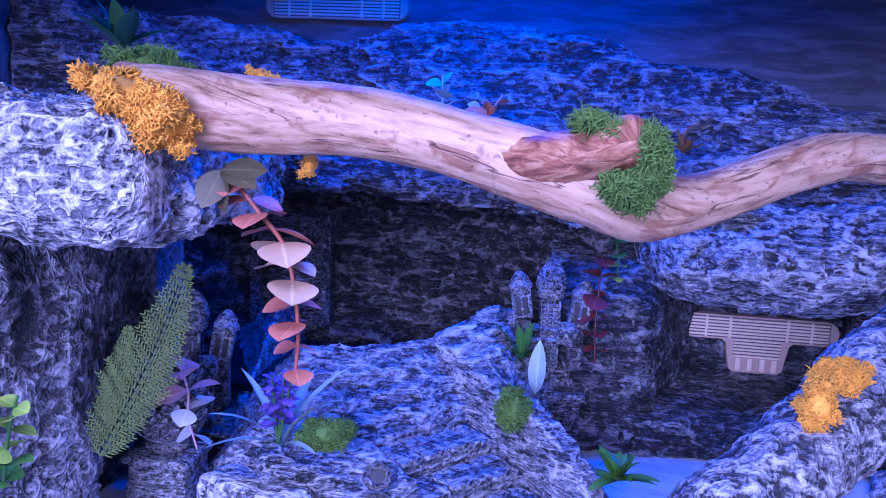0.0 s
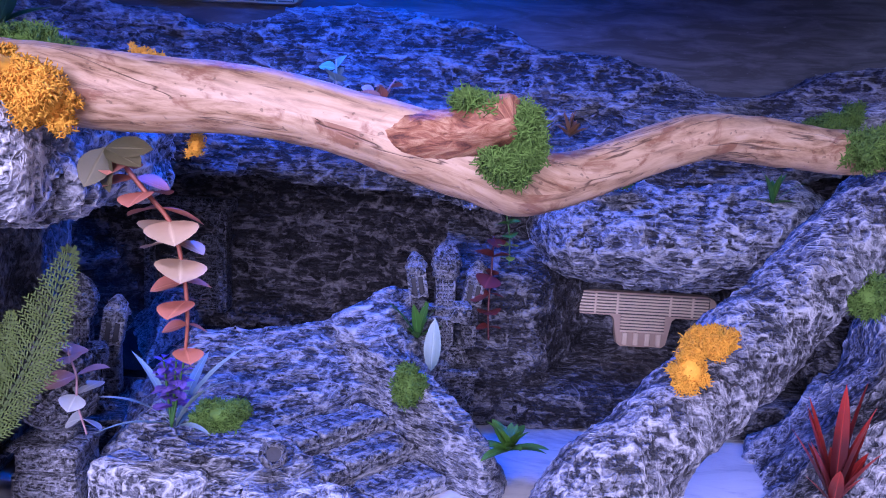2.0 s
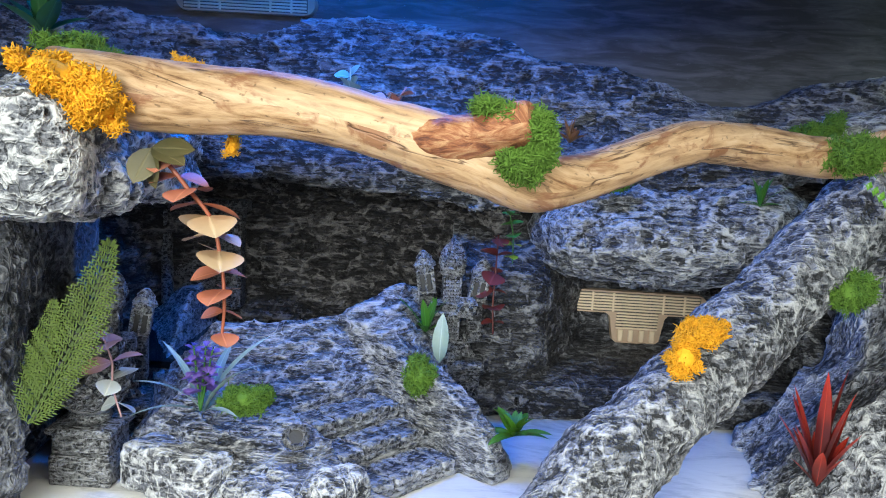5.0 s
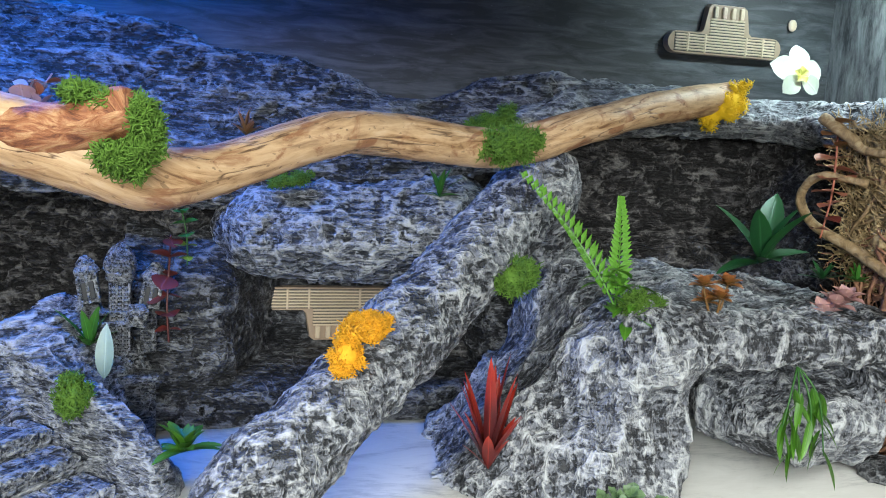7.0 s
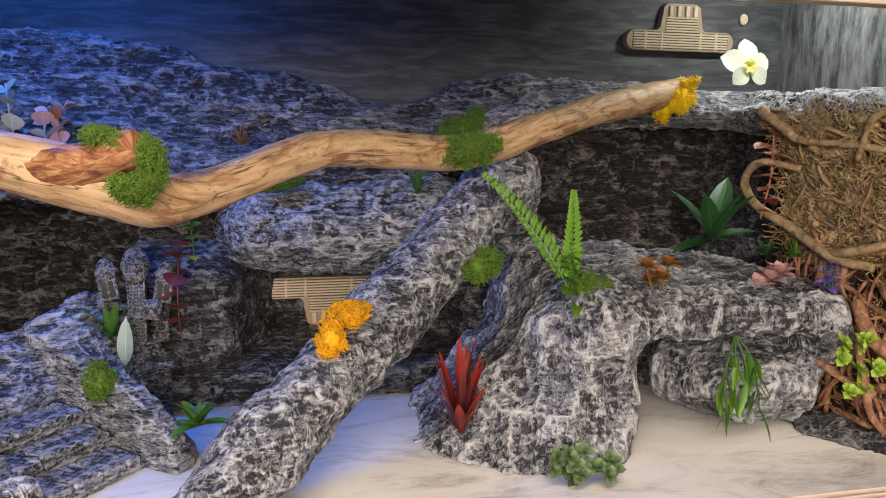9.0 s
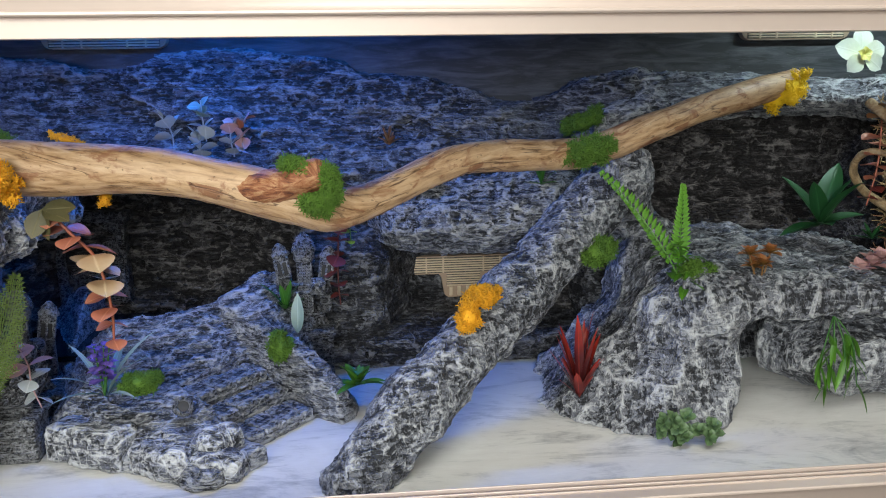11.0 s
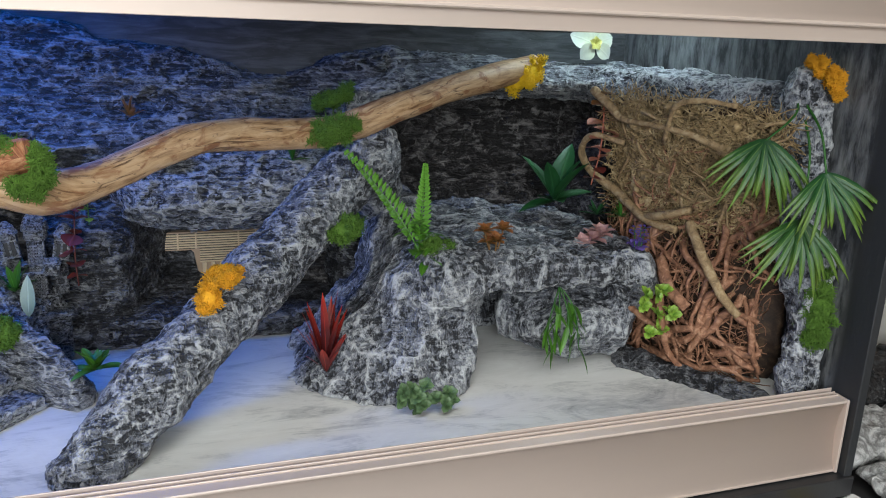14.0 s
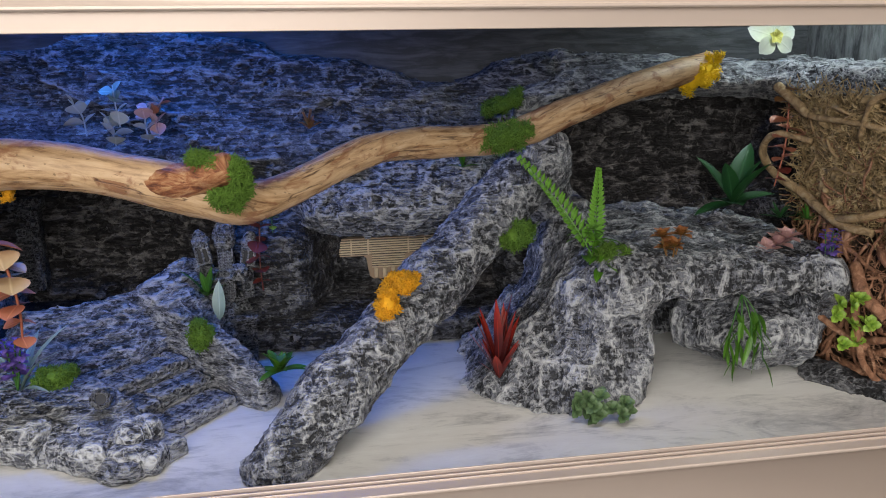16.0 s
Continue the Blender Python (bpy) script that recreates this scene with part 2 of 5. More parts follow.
def rock_paint(name, stretch=(1, 1, 1), turn=(0, 0, 0), white=0.9, dark=(0.024, 0.025, 0.029), light=(0.47, 0.48, 0.50), size=1.0, cover=0.0, edgew=0.85):
    """Dark grey rock render, pitted and combed, with white paint dragged dry over its ridges."""
    n = Nodes(name)
    at = n.coords("Object", tuple(v / size for v in stretch), turn)
    comb = n.coords("Object", (0.30 * stretch[0] / size, 1.0 / size, 1.6 * stretch[2] / size), tuple(v + 25 for v in turn))
    raised = n.add("Attribute", {"attribute_name": "ridge"}).outputs["Fac"]
    edge = n.ramp(n.add("NewGeometry").outputs["Pointiness"], (0.485, 0.0), (0.545, 1.0))
    pits = n.noise(150, 2, 0.55, 0.8, at)
    stroke = n.noise(135, 3, 0.6, 0.6, comb)
    grain = n.noise(560, 2, 0.6, 0.0, at)
    wash = n.noise(11, 3, 0.55, 0.4, at)

    def lines(where, scale, sharp, twist):
        """Thin winding ridges, where a soft noise passes its middle."""
        k = n.math("ABSOLUTE", n.math("SUBTRACT", n.noise(scale, 1, 0.5, twist, where), 0.5))
        return n.math("MAXIMUM", n.math("SUBTRACT", 1.0, n.math("MULTIPLY", k, sharp)), 0.0)

    fold, crease, hair = lines(at, 26, 22.0, 0.9), lines(at, 62, 13.0, 1.1), lines(comb, 70, 10.0, 0.7)
    ridges = n.math("MAXIMUM", fold, n.math("MAXIMUM", n.math("MULTIPLY", crease, 0.85), n.math("MULTIPLY", hair, 0.75)))
    rough = n.math("ADD", n.math("MULTIPLY", pits, 0.55), n.math("MULTIPLY", stroke, 0.45))
    low = n.math("ADD", rough, n.math("ADD", n.math("MULTIPLY", n.math("SUBTRACT", raised, 0.5), 0.16), n.math("MULTIPLY", n.math("SUBTRACT", wash, 0.5), 0.20)))
    dip = n.ramp(n.math("ADD", low, 0.45 * cover), (0.415, 1.0), (0.485, 0.0))
    bright = n.math("ADD", n.math("MULTIPLY", ridges, 0.52), n.math("ADD", n.math("MULTIPLY", n.math("SUBTRACT", rough, 0.5), 1.5), n.math("MULTIPLY", n.math("SUBTRACT", grain, 0.5), 0.5)))
    bright = n.math("ADD", bright, n.math("ADD", n.math("MULTIPLY", n.math("SUBTRACT", raised, 0.5), 0.30), n.math("ADD", n.math("MULTIPLY", n.math("SUBTRACT", edge, 0.4), 0.40 * edgew), cover)))
    line = n.math("MULTIPLY", n.ramp(bright, (0.22, 0.0), (0.44, 0.5), (0.72, 1.0)), white)
    height = n.math("ADD", n.math("MULTIPLY", ridges, 0.40), n.math("ADD", n.math("MULTIPLY", rough, 0.75), n.math("SUBTRACT", n.math("MULTIPLY", grain, 0.10), n.math("MULTIPLY", dip, 0.35))))
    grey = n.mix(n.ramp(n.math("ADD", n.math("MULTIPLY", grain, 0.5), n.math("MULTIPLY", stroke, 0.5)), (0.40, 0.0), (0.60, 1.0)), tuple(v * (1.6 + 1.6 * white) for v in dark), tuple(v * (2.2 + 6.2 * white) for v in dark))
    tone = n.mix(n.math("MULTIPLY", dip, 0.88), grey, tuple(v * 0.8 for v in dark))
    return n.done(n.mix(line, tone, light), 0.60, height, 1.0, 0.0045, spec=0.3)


ROCK_FRONT = rock_paint("rock_front", white=1.0, cover=0.14, light=(0.56, 0.57, 0.59))
ROCK_STEPS = rock_paint("rock_steps", (0.8, 0.8, 1.9), white=0.95, cover=0.10, edgew=0.8)
STEP_STONE = rock_paint("step_stone", (1.2, 1.2, 1.2), (0, 0, 40), white=0.92, cover=0.20)
# Less white: darker paint, with the back wall's dimness put into it
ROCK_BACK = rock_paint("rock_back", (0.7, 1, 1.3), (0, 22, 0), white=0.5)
# Dry-brushed white; the added cover paints in the white lamp's brightness
ROCK_LEDGE = rock_paint("rock_ledge", (0.8, 1, 1.2), (0, -10, 0), white=0.9, cover=0.10)
# Darker recess paint, with the shade under the overhangs put into it
ROCK_DARK_SHADED = rock_paint("rock_dark_shaded", (0.8, 1, 1.1), (0, 10, 0), white=0.34, dark=(0.012, 0.011, 0.0115), light=(0.42, 0.40, 0.39))
ROCK_SLAB = rock_paint("rock_slab", (1.3, 1.3, 0.7), (0, 38, 25), white=0.95, cover=0.08)
ROCK_LOG = rock_paint("rock_log", (1.1, 1.1, 0.9), (0, 45, 0), white=0.9, cover=0.05)
# Sparse white: darker paint plus the rock shelf's shade, both in this colour
ROCK_SIDE_SHADED = rock_paint("rock_side_shaded", (1.1, 1.1, 0.8), white=0.42)
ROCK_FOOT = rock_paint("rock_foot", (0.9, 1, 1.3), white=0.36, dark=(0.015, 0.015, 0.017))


def plain(name, colour, rough=0.5, vary=0.25, scale=60, metal=0.0, bump=0.15, stretch=(1, 1, 1), spec=0.5):
    n = Nodes(name)
    at = n.coords("Object", stretch)
    k = n.noise(scale, 5, 0.6, 0.2, at)
    c = n.mix(k, tuple(v * (1 - vary) for v in colour), tuple(min(1.0, v * (1 + vary)) for v in colour))
    return n.done(c, rough, n.noise(scale * 4, 3, 0.6, 0, at), bump, 0.001, metal, spec)


def wall_paint():
    n = Nodes("dark_wall_paint")
    at = n.coords("Object", (0.35, 1, 2.2))
    streak = n.noise(38, 6, 0.65, 0.6, at)
    c = n.mix(n.ramp(streak, (0.42, 0.0), (0.75, 1.0)), (0.032, 0.034, 0.038), (0.12, 0.13, 0.14))
    specks = n.ramp(n.noise(300, 2, 0.5), (0.70, 0.0), (0.76, 1.0))
    return n.done(n.mix(n.math("MULTIPLY", specks, 0.5), c, (0.3, 0.31, 0.33)), 0.55, streak, 0.35, 0.002)


def side_paint():
    n = Nodes("side_wall_paint")
    at = n.coords("Object", (1, 1, 0.25))
    streak = n.noise(70, 6, 0.7, 0.3, at)
    # the pale brushing stops a hand's width short of the front edge
    reach = n.math("ADD", n.add("SeparateXYZ", None, Vector=n.coords("Object")).outputs[1], n.math("MULTIPLY", n.noise(9, 3, 0.5, 0, at), 0.03))
    k = n.math("MULTIPLY", n.ramp(streak, (0.38, 0.0), (0.66, 1.0)), n.ramp(reach, (0.028, 0.0), (0.045, 1.0)))
    c = n.mix(k, (0.020, 0.021, 0.024), (0.20, 0.205, 0.21))
    return n.done(c, 0.6, streak, 0.4, 0.002)


def sand_paint():
    n = Nodes("floor_paint")
    at = n.coords("Object", (0.55, 1.3, 1), (0, 0, 14))
    a = n.noise(16, 7, 0.68, 1.6, at)
    b = n.noise(5.5, 3, 0.5, 0.8, at)
    line = n.noise(70, 5, 0.7, 2.2, n.coords("Object", (0.3, 1.6, 1), (0, 0, -9)))
    k = n.math("ADD", n.math("MULTIPLY", a, 0.55), n.math("ADD", n.math("MULTIPLY", b, 0.35), n.math("MULTIPLY", line, 0.22)))
    c = n.ramp(k, (0.36, (0.16, 0.16, 0.165)), (0.44, (0.46, 0.455, 0.45)), (0.55, (0.72, 0.705, 0.68)), (0.76, (0.82, 0.81, 0.79)))
    return n.done(c, 0.5, line, 0.15, 0.001)


def driftwood():
    n = Nodes("driftwood")
    at = n.coords("UV", (1, 6, 1))
    grain = n.noise(28, 7, 0.65, 0.4, at)
    long = n.noise(7, 4, 0.55, 0.8, n.coords("UV", (1, 3.5, 1)))
    blot = n.noise(24, 5, 0.65, 0.8, n.coords("UV", (1, 1.6, 1)))
    c = n.ramp(grain, (0.34, (0.15, 0.07, 0.03)), (0.45, (0.40, 0.24, 0.12)), (0.55, (0.55, 0.36, 0.20)), (0.70, (0.66, 0.48, 0.31)))
    c = n.mix(n.ramp(long, (0.42, 0.0), (0.7, 0.45)), c, (0.60, 0.42, 0.26))
    c = n.mix(n.ramp(blot, (0.56, 0.0), (0.64, 0.8)), c, (0.25, 0.10, 0.045))
    holes = n.ramp(n.noise(150, 2, 0.5, 0, n.coords("UV", (1, 1.5, 1))), (0.66, 0.0), (0.70, 1.0))
    c = n.mix(n.math("MULTIPLY", holes, 0.45), c, (0.05, 0.025, 0.012))
    crack = n.noise(6.5, 3, 0.5, 0.4, n.coords("UV", (1, 9, 1)))
    line = n.ramp(n.math("ABSOLUTE", n.math("SUBTRACT", crack, 0.58)), (0.0, 1.0), (0.011, 0.0))
    c = n.mix(n.math("MULTIPLY", line, 0.85), c, (0.07, 0.03, 0.015))
    h = n.math("SUBTRACT", n.math("MULTIPLY", grain, 0.5), n.math("ADD", line, n.math("MULTIPLY", holes, 0.6)))
    return n.done(c, 0.55, h, 0.55, 0.0016)


WALL_PAINT, SIDE_PAINT, SAND, WOOD = wall_paint(), side_paint(), sand_paint(), driftwood()
BLACK = plain("black_board", (0.018, 0.018, 0.02), 0.45, 0.3, 90)
TRIM = plain("pale_bronze_trim", (0.62, 0.51, 0.45), 0.42, 0.04, 25, 0.25, 0.02, (0.2, 1, 1))
VENT_BODY = plain("vent_body_plastic", (0.36, 0.26, 0.18), 0.35, 0.08, 60, 0.0, 0.05)
# Paler than the body: light from behind the slats is put into this colour
VENT = plain("vent_plastic", (0.58, 0.46, 0.32), 0.4, 0.08, 60, 0.0, 0.05)
MOSS_GREEN = plain("green_moss", (0.105, 0.205, 0.022), 0.85, 0.5, 220)
MOSS_ORANGE = plain("orange_moss", (0.85, 0.40, 0.012), 0.8, 0.25, 220)
MOSS_YELLOW = plain("yellow_moss", (0.90, 0.58, 0.012), 0.8, 0.2, 220)
# Shaded copy of carved_ruin: dimness is put into the paint
RUIN_SHADED = rock_paint("shaded_ruin", white=0.45, size=0.5, dark=(0.016, 0.016, 0.018), cover=0.08, edgew=0.9)
RUINS = rock_paint("carved_ruin", white=0.75, cover=0.12, edgew=0.9, size=0.5, dark=(0.03, 0.03, 0.032))
ROOM = plain("room_plaster", (0.62, 0.59, 0.55), 0.8, 0.05, 8)
TABLE = plain("dark_tabletop", (0.03, 0.028, 0.028), 0.5, 0.3, 30)

# ---- the vivarium's shell ----
X0, X1, DEEP, TALL = 0.60, 2.061, 0.548, 0.565


def structure(name, bm, material, label, category="wall"):
    return tagged(part(name, bm, material), label, category, "", "structure")


structure("floor", box((X0, -0.006, -0.018), (X1, DEEP, 0.0)), SAND, "pale sand-coloured brushed vivarium floor", "floor")
structure("wall_back", box((X0, DEEP, -0.018), (X1, DEEP + 0.016, TALL)), WALL_PAINT, "dark grey brushed back wall of the vivarium")
structure("wall_left", box((X0 - 0.018, -0.012, -0.10), (X0, DEEP + 0.016, TALL + 0.018)), SIDE_PAINT, "grey brushed side wall of the vivarium")
structure("wall_right", box((X1, -0.030, -0.10), (X1 + 0.012, DEEP + 0.016, TALL + 0.018), 0.001, 1), SIDE_PAINT, "grey brushed side wall of the vivarium")
structure("ceiling", box((X0, -0.010, TALL), (X1, DEEP + 0.016, TALL + 0.018)), BLACK, "black board ceiling of the vivarium", "ceiling")


def fascia(name, z0, z1, lip, label):
    """A long extruded front trim with a slightly bowed face, and stepped runners on the side of the opening."""
    bow = [(-0.0185 + 0.0075 * math.sin(math.pi * k / 16) ** 0.8, 0.035 + 0.93 * k / 16) for k in range(17)]
    face = [(-0.002, 0), (-0.0195, 0), (-0.0205, 0.012), (-0.0205, 0.028), *bow, (-0.0205, 0.972), (-0.0205, 0.988), (-0.0195, 1.0), (-0.002, 1.0)]
    prof = [(y, z0 + (z1 - z0) * s) for y, s in face]
    bm = bmesh.new()
    ends = []
    for x in (X0 - 0.006, X1 - 0.006):
        ends.append([bm.verts.new((x, y, z)) for y, z in prof])
    for i in range(len(prof) - 1):
        bm.faces.new((ends[0][i], ends[1][i], ends[1][i + 1], ends[0][i + 1])).smooth = 3 < i < len(prof) - 5
    bm.faces.new((ends[0][-1], ends[1][-1], ends[1][0], ends[0][0]))
    bm.faces.new(ends[0][::-1])
    bm.faces.new(ends[1])
    bmesh.ops.recalc_face_normals(bm, faces=bm.faces[:])
    ob = structure(name, bm, TRIM, label, "trim")
    for y, h in lip:
        a, b = (z1 - 0.006, z1 + h) if h > 0 else (z0 + h, z0 + 0.006)
        part("runner", box((X0, y, a), (X1 - 0.004, y + (0.0022 if h > 0 else 0.009), b), 0.0006, 1), TRIM, ob)
    bm = box((X1 - 0.006, -0.0215, z0 - 0.001), (X1 - 0.002, 0.0, z1 + 0.001), 0.0012, 2)
    part("end_cap", bm, TRIM, ob)
    return ob


fascia("trim_bottom", -0.062, 0.030, ((-0.006, 0.0015), (-0.0002, 0.0025), (0.006, 0.0045)), "pale bronze metal lower front trim with sliding-glass runners")
fascia("trim_top", 0.446, 0.568, ((-0.010, -0.0155), (0.002, -0.0155)), "pale bronze metal upper front trim with sliding-glass runners")
structure("plinth", box((X0 - 0.018, -0.034, -0.088), (X1 + 0.012, DEEP, -0.0635), 0.0015), BLACK, "black board plinth under the front trim", "trim")

MORTAR = plain("pale_mortar", (0.42, 0.38, 0.33), 0.9, 0.15, 60)
# ---- the room round it ----
structure("room_floor", box((-2.2, -3.3, -0.92), (2.9, 1.2, -0.9)), TABLE, "dark room floor", "floor")
structure("room_ceiling", box((-2.2, -3.3, 1.7), (2.9, 1.2, 1.72)), ROOM, "pale plastered room ceiling", "ceiling")
structure("wall_room_left", box((-2.2, -3.3, -0.9), (-2.1, 1.2, 1.7)), ROOM, "pale plastered room wall")
structure("wall_room_rear", box((-2.1, 1.1, -0.9), (2.75, 1.2, 1.7)), ROOM, "pale plastered room wall")
bm = box((-2.1, -3.1, -0.9), (-0.6, -3.0, 1.7))
for lo, hi in (((1.8, -3.1, -0.9), (2.75, -3.0, 1.7)), ((-0.6, -3.1, -0.9), (1.8, -3.0, 0.2)), ((-0.6, -3.1, 1.55), (1.8, -3.0, 1.7))):
    other = box(lo, hi)
    me = bpy.data.meshes.new("wall_piece")
    other.to_mesh(me)
    bm.from_mesh(me)
    other.free()
structure("wall_room_front", bm, ROOM, "pale plastered room wall with a window opening")
structure("wall_brick", box((2.756, -3.3, -0.9), (2.9, 1.2, 1.7)), MORTAR, "red brick room wall with pale mortar")
bm = box((-0.4, -0.36, -0.14), (2.75, 0.9, -0.101), 0.003)
tagged(part("table", bm, TABLE), "dark table under the vivarium and packing", "table")

# ---- rocks ----


def rock(name, field, lo, hi, step, amp, size, material, label, category="rock", stretch=(1, 1, 1), shift=0.0, at=None, keep=None, cut=(0.014, 0.036)):
    """One rock: the field, roughened and knapped, meshed, with its origin at the base. Its ridge heights are kept for the dry-brushed paint."""
    lo, hi = np.array(lo, float), np.array(hi, float)

    def relief(p):
        h, ridge = facets(p, cut[1], stretch, shift + 40)
        return crag(p, amp, size, stretch, shift) + cut[0] * h, ridge

    def rough(p):
        d = field(p)
        near = np.abs(d) < 2.6 * amp + 0.4 * cut[0] + 2 * step
        d[near] -= relief(p[near])[0]
        if keep is not None:
            d = np.maximum(d, keep(p))
        return d

    points, quads = surface(rough, lo, hi, step)
    origin = np.array(at) if at is not None else np.array([(lo[0] + hi[0]) / 2, (lo[1] + hi[1]) / 2, points[:, 2].min()])
    me = mesh_of(name, points - origin, quads)
    height, ridge = relief(points)
    a, b = np.percentile(height, (8, 92))
    store = me.attributes.new("ridge", "FLOAT", "POINT")
    store.data.foreach_set("value", np.clip(0.62 * np.clip((height - a) / (b - a), 0, 1) + 0.38 * ridge, 0, 1).astype(np.float32))
    ob = part(name, me, material)
    ob.location = origin
    return tagged(ob, label, category)


def bump_at(v, c, w):
    return np.exp(-((v - c) / w) ** 2)


def step_up(v, a, b):
    t = np.clip((v - a) / (b - a), 0, 1)
    return t * t * (3 - 2 * t)


inside_box = lambda p: np.max(np.stack([X0 + 0.001 - p[:, 0], p[:, 0] - X1 + 0.001, p[:, 1] - DEEP + 0.001, -p[:, 2] - 0.0005]), 0)


def crest(x):
    """The top line of the rock face along the back wall."""
    return np.interp(x, [0.6, 0.82, 0.89, 1.0, 1.06, 1.22, 1.25, 1.36, 1.44, 1.50, 1.56, 1.64, 1.77, 1.90, 2.0, 2.08],
                     [0.43, 0.415, 0.395, 0.417, 0.423, 0.412, 0.392, 0.383, 0.350, 0.349, 0.375, 0.385, 0.380, 0.372, 0.368, 0.375])


def face_upper(p):
    """The thick upper rock that overhangs the recesses, from the side wall to the dip in the crest."""
    x, y, z = p.T
    low = np.interp(x, [0.6, 0.92, 1.06, 1.18, 1.30, 1.50, 1.60], [0.24, 0.243, 0.238, 0.222, 0.23, 0.25, 0.29])
    thick = 0.045 + 0.055 * np.exp(-np.maximum(0, (z - low - 0.035)) / 0.06) + 0.10 * step_up(-x, -0.86, -0.62)
    thick = thick + 0.016 * np.sin(x * 21 + z * 30) * bump_at(z, 0.32, 0.06)
    return np.maximum(np.maximum((DEEP - thick - y) * 0.85, z - crest(x)), np.maximum((low - z) * 0.9, x - 1.63))


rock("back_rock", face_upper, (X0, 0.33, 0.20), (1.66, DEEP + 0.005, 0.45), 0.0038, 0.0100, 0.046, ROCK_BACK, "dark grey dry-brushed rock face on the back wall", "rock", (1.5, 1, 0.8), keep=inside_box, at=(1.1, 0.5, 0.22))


def face_right(p):
    """The pale ledge that runs into the far corner, hollow below."""
    x, y, z = p.T
    top = crest(x) + 0.004
    low = np.interp(x, [1.55, 1.64, 1.80, 1.92, 2.07], [0.28, 0.315, 0.325, 0.325, 0.31])
    corner = step_up(x, 1.93, 2.05) * 0.33
    thick = 0.04 + 0.07 * np.exp(-((z - low - 0.025) / 0.035) ** 2) + corner
    return np.maximum(np.maximum((DEEP - thick - y) * 0.8, z - top), np.maximum(low - z, 1.57 - x))


rock("rock_ledge", face_right, (1.55, 0.12, 0.26), (X1, DEEP + 0.005, 0.43), 0.0038, 0.0090, 0.042, ROCK_LEDGE, "pale dry-brushed rock ledge over a dark hollow, lamplight in its paint", "rock", (1.4, 1, 0.8), shift=60, keep=inside_box)


def hollow_left(p):
    x, y, z = p.T
    thick = 0.032 + 0.016 * np.sin(x * 17) * bump_at(z, 0.2, 0.1) + 0.03 * bump_at(x, 1.22, 0.05) + 0.08 * step_up(-x, -0.86, -0.7)
    return np.maximum((DEEP - thick - y) * 0.75, np.maximum(z - 0.27, x - 1.30))


rock("recess_rock", hollow_left, (X0, 0.36, -0.006), (1.33, DEEP + 0.005, 0.285), 0.0042, 0.0100, 0.05, ROCK_DARK_SHADED, "nearly black rock lining the recess behind the basin, shade in its paint", "rock", (1.6, 1, 0.8), shift=64, keep=inside_box)


def hollow_right(p):
    x, y, z = p.T
    thick = 0.02 + 0.045 * step_up(-z, -0.23, -0.17) + 0.03 * bump_at(x, 1.6, 0.06) + 0.22 * step_up(x, 1.90, 2.06)
    return np.maximum((DEEP - thick - y) * 0.85, np.maximum(z - 0.345, 1.48 - x))


rock("hollow_rock", hollow_right, (1.46, 0.24, -0.006), (X1, DEEP + 0.005, 0.36), 0.0048, 0.0065, 0.045, ROCK_DARK_SHADED, "dark rock lining the hollow behind the cave, shade in its paint", "rock", (1.3, 1, 0.9), shift=68, keep=inside_box)


def low_band(p):
    x, y, z = p.T
    bands = [0.125 * step_up(-z, -0.068, -0.035), 0.115 * step_up(-x, -1.34, -1.26) * step_up(-z, -0.25, -0.13), 0.10 * step_up(x, 1.50, 1.58) * step_up(-z, -0.2, -0.1)]
    thick = 0.02 + np.max(np.stack(bands), 0)
    return np.maximum((DEEP - thick - y) * 0.8, np.maximum(np.maximum(z - 0.24, 1.17 - x), x - 1.66))


# The dark paint stands in for the boulder's shade round the lower vent
rock("skirting_rock", low_band, (1.15, 0.38, -0.006), (1.68, DEEP + 0.005, 0.25), 0.0040, 0.0090, 0.045, ROCK_FOOT, "dark grey rough rock along the foot of the back wall, darkened for shade", "rock", (1.4, 1, 0.8), shift=72, keep=inside_box)


def ledge(p):
    a = f_ball(p, (1.40, 0.475, 0.20), (0.145, 0.085, 0.055))
    b = f_box(p, (1.41, 0.49, 0.205), (0.135, 0.07, 0.042), 0.03, 0, 4)
    c = f_ball(p, (1.50, 0.47, 0.225), (0.07, 0.07, 0.04))
    return melt(melt(a, b, 0.03), c, 0.03)


rock("boulder", ledge, (1.22, 0.36, 0.11), (1.60, DEEP, 0.29), 0.0034, 0.0085, 0.040, ROCK_LEDGE, "grey dry-brushed overhanging boulder above the lower vent", "rock", shift=4, keep=inside_box)


def left_shelf(p):
    x, y, z = p.T
    wedge = f_box(p, (0.79, 0.165, 0.285), (0.15, 0.125, 0.040), 0.02, -4, -4)
    nose = f_rod(p, (0.85, 0.10, 0.275), (0.945, 0.105, 0.258), 0.034, 0.012)
    rear = f_rod(p, (0.83, 0.22, 0.30), (0.93, 0.20, 0.275), 0.035, 0.02)
    return melt(melt(wedge, nose, 0.03), rear, 0.03)


rock("rock_shelf", left_shelf, (X0, 0.005, 0.20), (1.01, 0.33, 0.36), 0.0034, 0.0100, 0.045, ROCK_FRONT, "pale dry-brushed rock shelf that carries the branch", "rock", shift=8, keep=inside_box)


def left_column(p):
    x, y, z = p.T
    a = f_box(p, (0.70, 0.20, 0.12), (0.125, 0.17, 0.13), 0.05)
    b = f_rod(p, (0.83, 0.09, -0.02), (0.82, 0.16, 0.25), 0.035, 0.03)
    return melt(a, b, 0.04)


